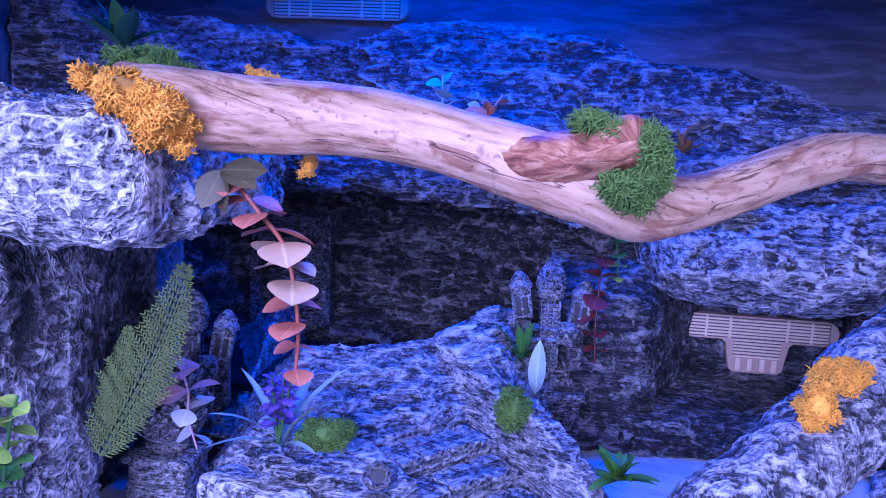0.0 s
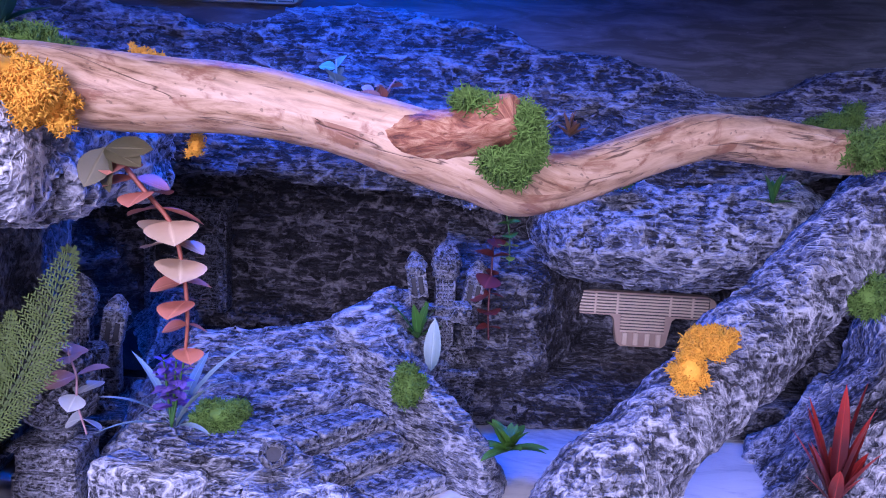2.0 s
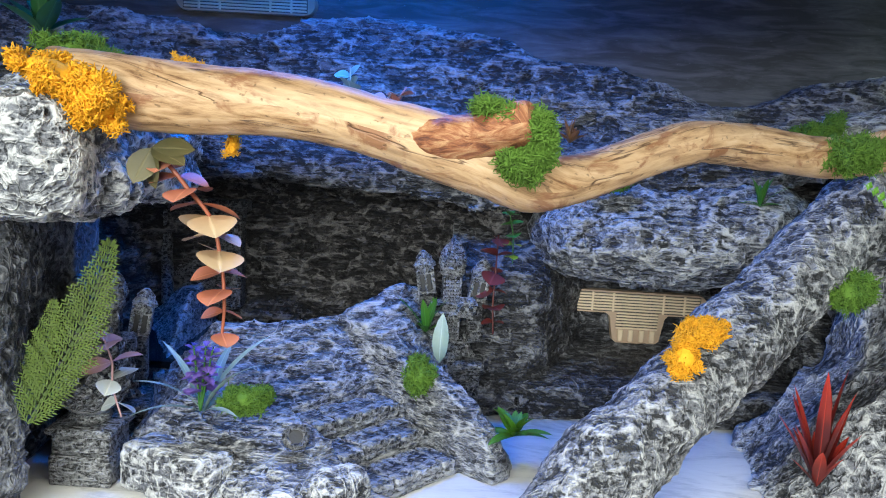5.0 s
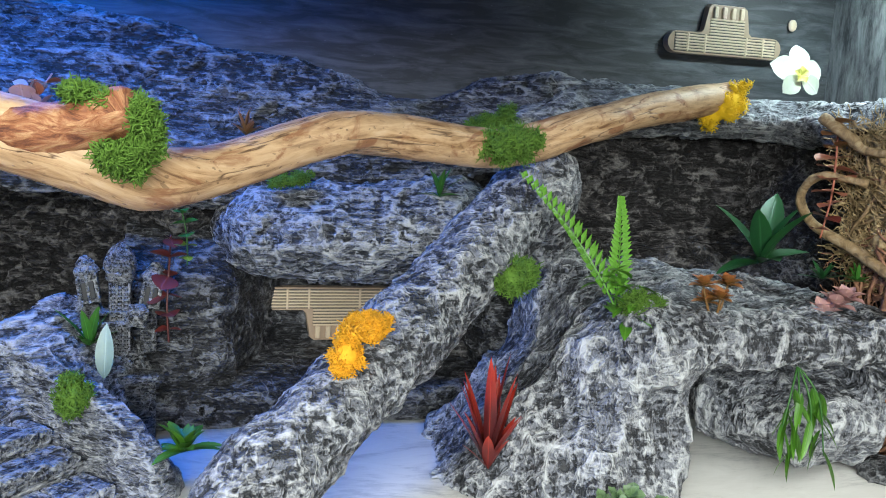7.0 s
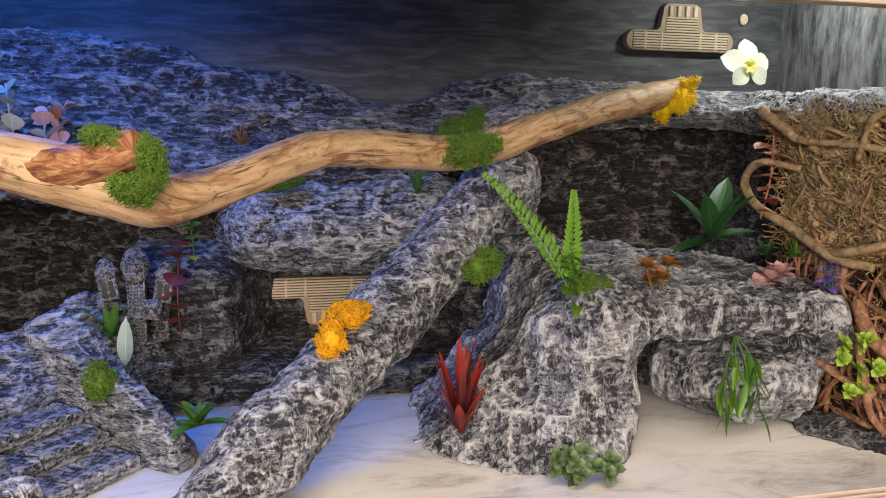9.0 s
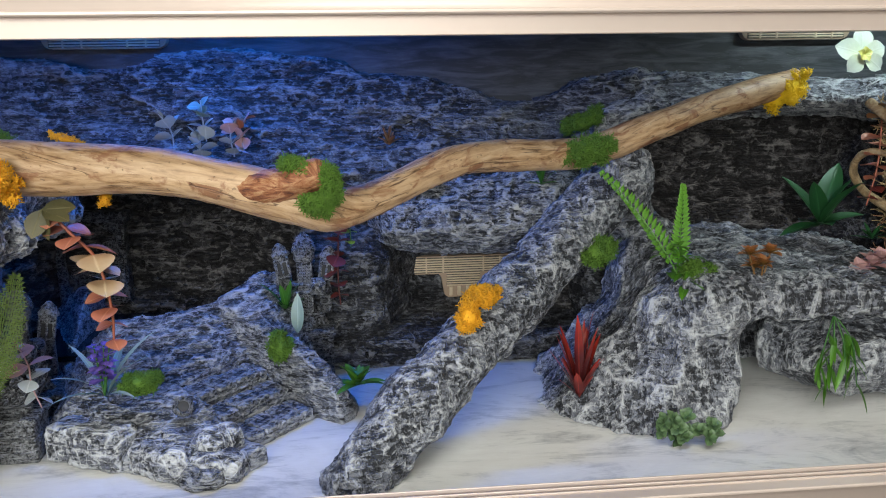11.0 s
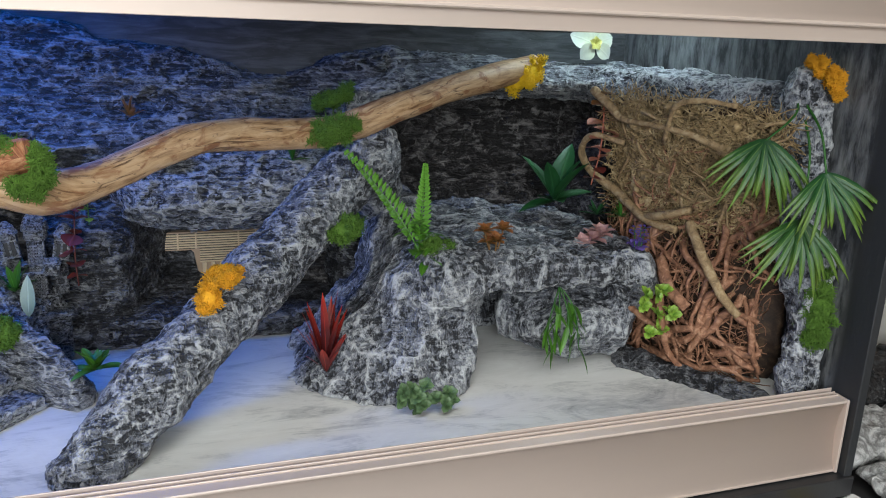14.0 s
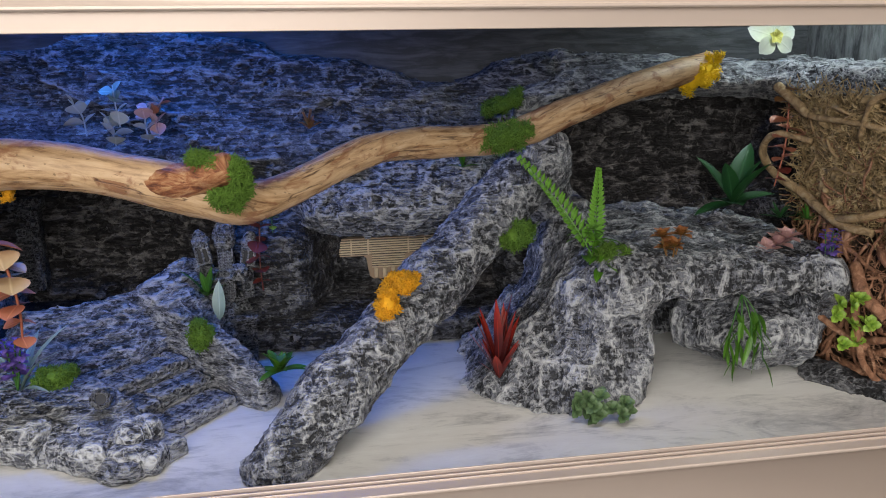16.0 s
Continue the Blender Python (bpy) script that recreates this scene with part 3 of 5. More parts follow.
rock("rock_column", left_column, (X0, 0.004, -0.008), (0.93, 0.42, 0.27), 0.0040, 0.0100, 0.05, ROCK_SIDE_SHADED, "dark grey craggy rock column at the side wall", "rock", (1, 1, 1.3), shift=12, keep=inside_box)


def flight(p):
    """Places along (u, downhill) and across (v) the flight of steps."""
    dx, dy = p[..., 0] - 1.153, p[..., 1] - 0.206
    return 0.763 * dx - 0.646 * dy, 0.646 * dx + 0.763 * dy


def steps_rock(p):
    """A mound with a sunken basin behind its rim, terraces below the rim and steps cut down its front."""
    x, y, z = p.T
    rim_y = np.interp(x, [0.86, 1.0, 1.06, 1.12, 1.16], [0.300, 0.340, 0.368, 0.405, 0.44])
    rim_z = np.interp(x, [0.84, 0.90, 1.0, 1.06, 1.12, 1.16, 1.20, 1.25], [0.10, 0.110, 0.108, 0.116, 0.145, 0.124, 0.08, 0.03])
    u, v = flight(p)
    wave = 0.005 * np.sin(x * 43 + 1) + 0.004 * np.sin(x * 91)
    fall = rim_y - y + wave
    drop = np.interp(fall, [0, 0.014, 0.024, 0.040, 0.048, 0.066, 0.073, 0.094, 0.101, 0.125, 0.20], [0, 0.002, 0.013, 0.016, 0.029, 0.032, 0.043, 0.045, 0.055, 0.058, 0.080])
    top = rim_z - drop
    flank = (v + 0.137 - 0.22 * np.minimum(u, 0.0)) * 1.25
    top = np.minimum(top, flank + 0.006 * np.sin(x * 60))
    # the near cheek of blocks, the treads, the far cheek
    blocks = np.interp(u, [-0.2, -0.10, -0.094, -0.051, -0.046, -0.013, -0.009, 0.030, 0.037], [0.13, 0.062, 0.050, 0.047, 0.034, 0.031, 0.020, 0.017, -0.02])
    treads = np.interp(u, [-0.2, -0.112, -0.107, -0.076, -0.073, -0.041, -0.038, -0.001, 0.002], [0.13, 0.062, 0.042, 0.040, 0.025, 0.024, 0.009, 0.008, -0.02])
    near = step_up(-v, 0.049, 0.052)
    far = step_up(v, 0.056, 0.060)
    top = np.minimum(top, near * blocks + (1 - near) * (far * 0.2 + (1 - far) * treads))
    cheek = np.interp(u, [-0.12, -0.05, -0.02, 0.01, 0.028, 0.046], [0.090, 0.084, 0.072, 0.052, 0.034, -0.02]) - np.maximum(0, v - 0.080) * 1.5
    mixed = far * step_up(u, -0.10, -0.06)
    top = top * (1 - mixed) + cheek * mixed
    basin = step_up(y - rim_y, 0.0, 0.012) * step_up(x, 0.87, 0.90)
    top = top - basin * 0.07
    side = 0.885 - x - 0.5 * np.maximum(0, y - 0.25)
    top = np.minimum(top, 0.014 - 1.0 * side)
    edge = np.max(np.stack([side, (x - 1.262) * 0.8 + 0.5 * (y - 0.25), 0.09 - y]), 0)
    return np.maximum((z - top) * 0.72, edge)


rock("stepped_rock", steps_rock, (0.76, 0.08, -0.006), (1.30, 0.52, 0.17), 0.0026, 0.0030, 0.020, ROCK_STEPS, "grey rock mound with carved steps and a sunken basin", "rock", (1.7, 1.7, 0.6), shift=20, keep=inside_box, cut=(0.006, 0.018))
mound = bpy.data.objects["stepped_rock"]
rng = random.Random(21)
for u, top, deep in ((-0.0915, 0.0500, 0.035), (-0.0570, 0.0345, 0.034), (-0.0200, 0.0185, 0.037)):
    v = -0.050
    while v < 0.040:
        long = min(rng.uniform(0.022, 0.046), 0.052 - v)
        bm = box((0.0004, -deep / 2 - 0.001, -0.012), (long - 0.0010, deep / 2 + 0.001, 0.0), 0.0018, 2)
        bmesh.ops.subdivide_edges(bm, edges=[e for e in bm.edges if e.calc_length() > 0.008], cuts=3, use_grid_fill=True)
        for vert in bm.verts:
            vert.co += Vector([0.0022 * c for c in noise.noise_vector(vert.co * 110 + Vector((v * 50, u * 70, 0)))])
        ob = part("step_slab", bm, STEP_STONE, mound)
        ob.matrix_basis = Matrix.Translation(-mound.location) @ pose(1.153 + 0.763 * u + 0.646 * v, 0.206 - 0.646 * u + 0.763 * v, top - 0.001 + rng.uniform(-0.0010, 0.0010), rng.uniform(-3, 3), rng.uniform(-3, 3), 49.7)
        v += long
bm = bmesh.new()
ring_pts = [[bm.verts.new(((0.0085 + 0.003 * math.cos(b)) * math.cos(a), (0.0085 + 0.003 * math.cos(b)) * math.sin(a), 0.003 * math.sin(b))) for b in np.linspace(0, 2 * math.pi, 8, endpoint=False)] for a in np.linspace(0, 2 * math.pi, 20, endpoint=False)]
for i in range(20):
    for k in range(8):
        bm.faces.new((ring_pts[i][k], ring_pts[(i + 1) % 20][k], ring_pts[(i + 1) % 20][(k + 1) % 8], ring_pts[i][(k + 1) % 8])).smooth = True
ob = part("ring", bm, RUIN_SHADED, mound, "round hollow boss")
ob.matrix_basis = Matrix.Translation(-mound.location) @ pose(1.053, 0.182, 0.052, 50, 0, 20)
# Flat black disc in place of the shade inside the ring
bm = bmesh.new()
bmesh.ops.create_circle(bm, cap_ends=True, radius=0.008, segments=18)
ob = part("hollow", bm, BLACK, mound, "black disc for the dark of the boss's hole")
ob.matrix_basis = Matrix.Translation(-mound.location) @ pose(1.053, 0.1815, 0.0530, 50, 0, 20)
for spot, (rx, ry, rz), turn, k in (((1.093, 0.126, 0.010), (0.034, 0.019, 0.016), -20, 1), ((1.040, 0.138, 0.012), (0.036, 0.020, 0.020), -30, 2), ((0.958, 0.178, 0.014), (0.050, 0.024, 0.026), -28, 4), ((1.095, 0.150, 0.026), (0.024, 0.018, 0.014), 50, 3)):
    rock("stone", lambda p, c=spot, r=(rx, ry, rz), a=turn: f_box(p, c, r, 0.012, a, 4), np.array(spot) - (0.07, 0.055, 0.045), np.array(spot) + (0.07, 0.055, 0.045), 0.003, 0.0035, 0.026, ROCK_FRONT, "pale dry-brushed stone at the foot of the steps", "stone", shift=80 + 3 * k, keep=inside_box, cut=(0.006, 0.02))


def cave(p):
    x, y, z = p.T
    plane = lambda at, n: (p - np.array(at)) @ (np.array(n) / np.linalg.norm(n))
    # the leaning leg: facets that meet in soft ridges
    faces = [plane((1.462, 0.247, 0), (-0.78, 0.10, 0.70)), plane((1.500, 0.190, 0), (-0.55, -0.70, 0.50)), plane((1.569, 0.145, 0), (0.02, -0.88, 0.40)), plane((1.640, 0.165, 0.02), (0.42, -0.86, 0.16)), plane((1.674, 0.2, 0), (0.97, -0.2, -0.22)), y - 0.40, z - 0.158]
    leg = faces[0]
    for f in faces[1:]:
        leg = -melt(-leg, -f, 0.014)
    # the round roof bends down at its far end to the hanging lobe
    roof = f_box(p, (1.765, 0.335, 0.138), (0.158, 0.160, 0.027), 0.025, 0, -3)
    end = f_ball(p, (1.894, 0.285, 0.098), (0.046, 0.085, 0.060))
    lobe = f_ball(p, (1.848, 0.290, 0.050), (0.098, 0.098, 0.056))
    d = melt(leg, roof, 0.045)
    d = melt(d, end, 0.035)
    d = melt(d, f_box(p, (1.630, 0.415, 0.10), (0.042, 0.07, 0.09), 0.03), 0.03)
    d = melt(d, f_box(p, (1.79, 0.43, 0.06), (0.17, 0.055, 0.075), 0.02), 0.02)
    hole = f_ball(p, (1.712, 0.24, 0.026), (0.040, 0.19, 0.088))
    under = f_box(p, (1.775, 0.172, 0.050), (0.100, 0.092, 0.066), 0.018)
    return carve(melt(carve(d, under, 0.012), lobe, 0.008), hole, 0.012)


rock("cave_rock", cave, (1.40, 0.08, -0.008), (1.99, 0.53, 0.235), 0.0031, 0.0062, 0.050, ROCK_SLAB, "grey dry-brushed cave rock with an arched opening", "rock", (0.9, 1.0, 1.25), shift=30, keep=inside_box, cut=(0.022, 0.050))


def right_pillar(p):
    a = f_rod(p, (2.05, 0.05, -0.02), (2.045, 0.055, 0.18), 0.026, 0.024)
    b = f_rod(p, (2.047, 0.075, 0.16), (2.05, 0.11, 0.37), 0.024, 0.032)
    return melt(a, b, 0.03)


rock("rock_pillar", right_pillar, (1.98, 0.0, -0.008), (X1, 0.20, 0.43), 0.0038, 0.0085, 0.05, ROCK_SLAB, "grey rock pillar against the side wall", "rock", shift=40, keep=inside_box)
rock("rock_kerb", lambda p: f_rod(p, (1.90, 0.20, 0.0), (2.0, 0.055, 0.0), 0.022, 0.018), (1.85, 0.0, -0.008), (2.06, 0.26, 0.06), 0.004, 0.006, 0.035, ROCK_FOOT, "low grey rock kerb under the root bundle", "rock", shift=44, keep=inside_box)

# ---- the grey log and the driftwood branch ----
def log_field(p):
    line = [(1.235, 0.085, 0.0), (1.30, 0.14, 0.06), (1.42, 0.24, 0.14), (1.575, 0.345, 0.265)]
    d = f_rod(p, line[0], line[1], 0.034, 0.036)
    for a, b, ra, rb in ((1, 2, 0.036, 0.037), (2, 3, 0.037, 0.039)):
        d = melt(d, f_rod(p, line[a], line[b], ra, rb), 0.02)
    return melt(d, f_rod(p, line[3], (1.60, 0.40, 0.20), 0.034, 0.036), 0.02)


rock("grey_log", log_field, (1.17, 0.02, -0.004), (1.66, 0.46, 0.33), 0.0030, 0.0056, 0.026, ROCK_LOG, "thick leaning log coated in grey dry-brushed rock render", "log", shift=50, keep=inside_box, cut=(0.008, 0.030))

BRANCH = [(0.898, 0.095, 0.330, 0.022), (0.93, 0.091, 0.325, 0.0245), (1.0, 0.087, 0.321, 0.0225), (1.07, 0.079, 0.319, 0.021), (1.135, 0.073, 0.306, 0.021), (1.19, 0.068, 0.291, 0.0215),
          (1.224, 0.080, 0.279, 0.019), (1.264, 0.108, 0.285, 0.0165), (1.32, 0.148, 0.305, 0.0155), (1.373, 0.185, 0.312, 0.0165), (1.458, 0.244, 0.304, 0.017), (1.525, 0.281, 0.305, 0.018),
          (1.613, 0.324, 0.328, 0.018), (1.698, 0.367, 0.349, 0.018), (1.79, 0.413, 0.364, 0.018), (1.845, 0.437, 0.377, 0.014)]
branch = empty("driftwood_branch", (1.35, 0.15, 0.26), "long smooth tan driftwood branch with knots and cracks", "branch")
inv = Matrix.Translation((-1.35, -0.15, -0.26))
me = tube("limb", smooth_path(BRANCH, 9), 36, lambda q: 0.004 * gnoise(q * np.array((14, 30, 30))) + 0.0012 * gnoise(q * np.array((60, 160, 160))))
me.transform(inv)
part("limb", me, WOOD, branch)
def stub_wood():
    n = Nodes("stub_wood")
    k = n.noise(55, 7, 0.7, 0.8, n.coords("UV", (1, 3, 1)))
    c = n.ramp(k, (0.36, (0.10, 0.03, 0.015)), (0.48, (0.30, 0.11, 0.045)), (0.62, (0.52, 0.30, 0.15)))
    return n.done(c, 0.6, k, 0.8, 0.003)


STUB_WOOD = stub_wood()
STUB = [(1.140, 0.070, 0.304, 0.016), (1.170, 0.060, 0.304, 0.017), (1.195, 0.052, 0.311, 0.0150), (1.212, 0.044, 0.317, 0.0135), (1.219, 0.041, 0.319, 0.011)]
me = tube("stub", smooth_path(STUB, 8), 28, lambda q: 0.003 * gnoise(q * 60) + 0.0015 * gnoise(q * 170))
me.transform(inv)
part("stub", me, STUB_WOOD, branch, "broken reddish side stub")

# ---- vents ----


# Colour of flat panels that stand in for the shade between vent slats
SLOT_SHADE = plain("vent_slot_shade", (0.07, 0.058, 0.045), 0.6)


def slot_outline(w, h, sw, sh, up):
    """Outline of a T: a round-ended bar with a tapered stem."""
    pts = []
    r = h / 2
    sgn = 1 if up else -1
    for a in np.linspace(90, 270, 9):
        pts.append((-w / 2 + r + r * math.cos(radians(a)), r * math.sin(radians(a))))
    for a in np.linspace(-90, 90, 9):
        pts.append((w / 2 - r + r * math.cos(radians(a)), r * math.sin(radians(a))))
    stem = [(sw / 2 + 0.004, r), (sw / 2, r + 0.004), (sw / 2 - 0.005, r + sh - 0.004), (sw / 2 - 0.010, r + sh), (-sw / 2 + 0.010, r + sh), (-sw / 2 + 0.005, r + sh - 0.004), (-sw / 2, r + 0.004), (-sw / 2 - 0.004, r)]
    pts = pts + stem
    return [(x, z * sgn) for x, z in pts]


def vent(at, up, label):
    w, h, sw, sh, deep = 0.166, 0.027, 0.066, 0.036, 0.010
    thing = empty("vent", at, label, "vent", "vents on the back wall")
    bm = bmesh.new()
    front = [bm.verts.new((x, -deep, z)) for x, z in slot_outline(w, h, sw, sh, up)]
    back = [bm.verts.new((x * 1.02, 0, z * 1.04)) for x, z in slot_outline(w, h, sw, sh, up)]
    bm.faces.new(front)
    n = len(front)
    for i in range(n):
        bm.faces.new((front[i], back[i], back[(i + 1) % n], front[(i + 1) % n]))
    bmesh.ops.recalc_face_normals(bm, faces=bm.faces[:])
    part("body", bm, VENT_BODY, thing)
    s = 1 if up else -1
    part("slot_panel", box((-w / 2 + 0.009, -deep - 0.0004, -0.0115), (w / 2 - 0.009, -deep + 0.001, 0.0115)), SLOT_SHADE, thing, "dark panel for the shade in the slots")
    z0, z1 = sorted((s * 0.0115, s * 0.032))
    part("slot_panel", box((-sw / 2 + 0.008, -deep - 0.0004, z0), (sw / 2 - 0.008, -deep + 0.001, z1)), SLOT_SHADE, thing, "dark panel for the shade in the slots")
    rows = [(-w / 2 + 0.010, w / 2 - 0.010, z) for z in np.arange(-0.009, 0.0095, 0.0036)]
    rows += [(-sw / 2 + 0.008, sw / 2 - 0.008, s * z) for z in np.arange(0.0130, 0.031, 0.0036)]
    for a, b, z in rows:
        part("slat", box((a, -deep - 0.0016, z - 0.0011), (b, -deep + 0.001, z + 0.0011), 0.0005, 1), VENT, thing)
    for x in (-0.055, -0.03, 0.03, 0.055):
        part("bar", box((x - 0.0012, -deep - 0.002, -0.0115), (x + 0.0012, -deep + 0.001, 0.0115), 0.0004, 1), VENT, thing)
    for x in (-0.019, -0.0065, 0.0065, 0.019):
        z0, z1 = sorted((s * 0.032, s * 0.047))
        part("rib", box((x - 0.003, -deep - 0.004, z0), (x + 0.003, -deep + 0.001, z1), 0.0015, 2), VENT, thing)
    return thing


vent((1.396, 0.528, 0.112), False, "beige plastic T-shaped vent under the boulder")
vent((1.893, 0.547, 0.444), True, "beige plastic T-shaped vent beside the white flower")
vent((0.908, 0.547, 0.442), True, "beige plastic T-shaped vent under the blue lamp")
bm = bmesh.new()
bmesh.ops.create_uvsphere(bm, u_segments=16, v_segments=10, radius=0.0065, matrix=Matrix.LocRotScale((0, 0, 0), None, (1, 0.5, 1.2)))
ob = tagged(part("screw_cap", bm, VENT), "pale oval screw cap on the back wall", "screw cap")
ob.location = (1.995, 0.544, 0.478)

# lamp housings under the ceiling
for x, wide, label in ((0.98, 0.50, "slim black lamp strip with blue light"), (1.96, 0.2, "slim black lamp strip with white light")):
    lamp = empty("lamp_strip", (x, 0.42 if x > 1.5 else 0.30, 0.555), label, "lamp")
    part("housing", box((-wide / 2, -0.016, 0.003), (wide / 2, 0.03, 0.0095), 0.002), BLACK, lamp)

# ---- plants ----


def leaf_paint(name, base, tip, rough=0.45, mid=None, sheen=0.25, vein=0.25):
    """Artificial leaf: colour runs from stalk to tip, with a paler rib."""
    n = Nodes(name)
    uv = n.coords("UV")
    sep = n.add("SeparateXYZ", None, Vector=uv)
    stops = [(0.05, base), (0.95, tip)] if mid is None else [(0.05, base), (0.5, mid), (0.95, tip)]
    c = n.ramp(sep.outputs[1], *stops)
    k = n.noise(90, 4, 0.6, 0.3, n.coords("Object"))
    c = n.mix(n.math("MULTIPLY", k, 0.55), c, tuple(v * 0.45 for v in base))
    rnd = n.add("ObjectInfo").outputs["Random"]
    c = n.mix(n.math("MULTIPLY", rnd, 0.28), c, tuple(v * 0.5 for v in tip))
    rib = n.ramp(n.math("ABSOLUTE", n.math("SUBTRACT", sep.outputs[0], 0.5)), (0.0, 1.0), (0.06, 0.0))
    c = n.mix(n.math("MULTIPLY", rib, vein), c, tuple(min(1, v * 1.8 + 0.03) for v in tip))
    mat = n.done(c, rough, n.math("ADD", k, rib), 0.3, 0.0008, spec=0.5)
    n.put(n.bsdf.inputs["Subsurface Weight"], 0.12)
    n.put(n.bsdf.inputs["Subsurface Radius"], (0.004, 0.004, 0.002))
    return mat


GREEN = leaf_paint("leaf_green", (0.03, 0.12, 0.018), (0.10, 0.30, 0.035))
FERN = leaf_paint("leaf_fern", (0.036, 0.1224, 0.0086), (0.1224, 0.3024, 0.0216))
JADE = leaf_paint("leaf_jade", (0.06, 0.12, 0.05), (0.16, 0.25, 0.11))
DEEP_GREEN = leaf_paint("leaf_deep", (0.011, 0.052, 0.014), (0.024, 0.115, 0.03))
CONIFER = leaf_paint("leaf_conifer", (0.045, 0.085, 0.008), (0.15, 0.22, 0.018), rough=0.7)
LIME = leaf_paint("leaf_lime", (0.12, 0.26, 0.03), (0.34, 0.50, 0.06))
PALM = leaf_paint("leaf_palm", (0.015, 0.07, 0.02), (0.17, 0.26, 0.03), mid=(0.02, 0.095, 0.018))
RED = leaf_paint("leaf_red", (0.05, 0.006, 0.008), (0.50, 0.030, 0.012), mid=(0.085, 0.007, 0.009))
CORAL = leaf_paint("leaf_coral", (0.40, 0.12, 0.065), (0.55, 0.22, 0.14))
CREAM = leaf_paint("leaf_cream", (0.46, 0.28, 0.15), (0.60, 0.46, 0.30))
MAROON = leaf_paint("leaf_maroon", (0.09, 0.015, 0.012), (0.22, 0.04, 0.03))
BRONZE = leaf_paint("leaf_bronze", (0.20, 0.11, 0.03), (0.34, 0.14, 0.05))
PALE = leaf_paint("leaf_pale", (0.45, 0.50, 0.52), (0.66, 0.70, 0.70))
PINK = leaf_paint("leaf_pink", (0.50, 0.30, 0.32), (0.72, 0.42, 0.38))
SAGE = leaf_paint("leaf_sage", (0.20, 0.30, 0.26), (0.42, 0.55, 0.48))
OLIVE = leaf_paint("leaf_olive", (0.06, 0.06, 0.025), (0.14, 0.12, 0.05))
PURPLE = leaf_paint("petal_purple", (0.12, 0.07, 0.40), (0.28, 0.18, 0.65))
WHITE = leaf_paint("petal_white", (0.70, 0.74, 0.52), (0.56, 0.58, 0.53), vein=0.0)
YELLOW = leaf_paint("petal_yellow", (0.60, 0.55, 0.08), (0.72, 0.68, 0.20), vein=0.0)
ORANGE = leaf_paint("leaf_orange", (0.16, 0.13, 0.03), (0.46, 0.15, 0.05))


def leaf_mesh(name, length, width, bend=0.4, fold=0.2, shape=0.5, rows=7, cup=0.0):
    """A leaf from the origin along +y, face up; bend turns it down along its way, fold lifts its halves, shape sets where it is widest."""
    pts, faces = [], []
    y = z = 0.0
    for k in range(rows + 1):
        s = k / rows
        ang = -bend * s
        if k:
            y += math.cos(ang) * length / rows
            z += math.sin(ang) * length / rows
        w = width / 2 * (max(0.0, math.sin(math.pi * s ** (math.log(0.5) / math.log(shape)))) ** 0.75 + 0.04 * (1 - s))
        for i in (-1, -0.5, 0, 0.5, 1):
            pts.append((w * i, y, z + abs(i) * w * fold + cup * (i * i) * w))
    for k in range(rows):
        for i in range(4):
            a = k * 5 + i
            faces.append((a, a + 1, a + 6, a + 5))
    me = mesh_of(name, pts, faces)
    uv = me.uv_layers.new(name="UVMap")
    for lo in me.loops:
        uv.data[lo.index].uv = (lo.vertex_index % 5 / 4, lo.vertex_index // 5 / rows)
    return me


def place(name, me, material, parent, m, label=""):
    ob = part(name, me, material, parent, label)
    ob.matrix_basis = m
    return ob


def aim(at, yaw, pitch, roll=0.0, scale=1.0):
    """A leaf's pose: heading yaw round z, lifted by pitch."""
    return Matrix.Translation(at) @ Euler((radians(pitch), 0, radians(yaw)), "XYZ").to_matrix().to_4x4() @ pose(0, 0, 0, 0, roll, 0) @ Matrix.Scale(scale, 4)


def stem(parent, ctrl, material, name="stem", sides=6):
    return part(name, tube(name, smooth_path(ctrl, 6), sides), material, parent)


def rosette(name, at, label, category, leaves, material, seed, lean=(0, 0), group=""):
    """A tuft of leaves from one foot. leaves: rows of count, length, width, least and most pitch, bend."""
    thing = empty(name, at, label, category, group)
    rng = random.Random(seed)
    for count, length, width, p0, p1, bend in leaves:
        me = leaf_mesh("leaf", length, width, bend, 0.25, 0.45)
        turn0 = rng.uniform(0, 360)
        for k in range(count):
            yaw = turn0 + 360 * k / count + rng.uniform(-18, 18)
            m = aim((0, 0, 0), yaw, rng.uniform(p0, p1), rng.uniform(-15, 15), rng.uniform(0.78, 1.1))
            place("leaf", me, material, thing, pose(0, 0, 0, lean[0], lean[1], 0) @ m)
    return thing


def vine(name, ctrl, label, category, radius, pairs, materials, seed, flat=12, stem_material=None, droop=4, group=""):
    """A hanging or rising stem with pairs of round leaves set across it in turn."""
    at = np.array(ctrl[0][:3])
    thing = empty(name, at, label, category, group)
    rng = random.Random(seed)
    line = smooth_path([(*(np.array(c[:3]) - at), c[3]) for c in ctrl], 10)
    part("stem", tube("stem", line, 6), stem_material or materials[0], thing)
    kinds = {mat.name: leaf_mesh("leaf", radius * 1.7, radius * 1.95, 0.25, 0.06, 0.52, 7, 0.12) for mat in materials}
    for k in range(pairs):
        s = (k + 0.35) / pairs
        i = int(s * (len(line) - 1))
        mat = materials[int(s * len(materials)) % len(materials)]
        for side in (0, 180):
            size = rng.uniform(0.75, 1.12) * (0.75 + 0.35 * math.sin(math.pi * min(1, s + 0.15)))
            m = aim(line[i, :3], 90 * (k % 2) + 8 + 14 * math.sin(k * 2.1) + side + rng.uniform(-18, 18), droop + rng.uniform(-flat, flat), rng.uniform(-flat, flat), size)
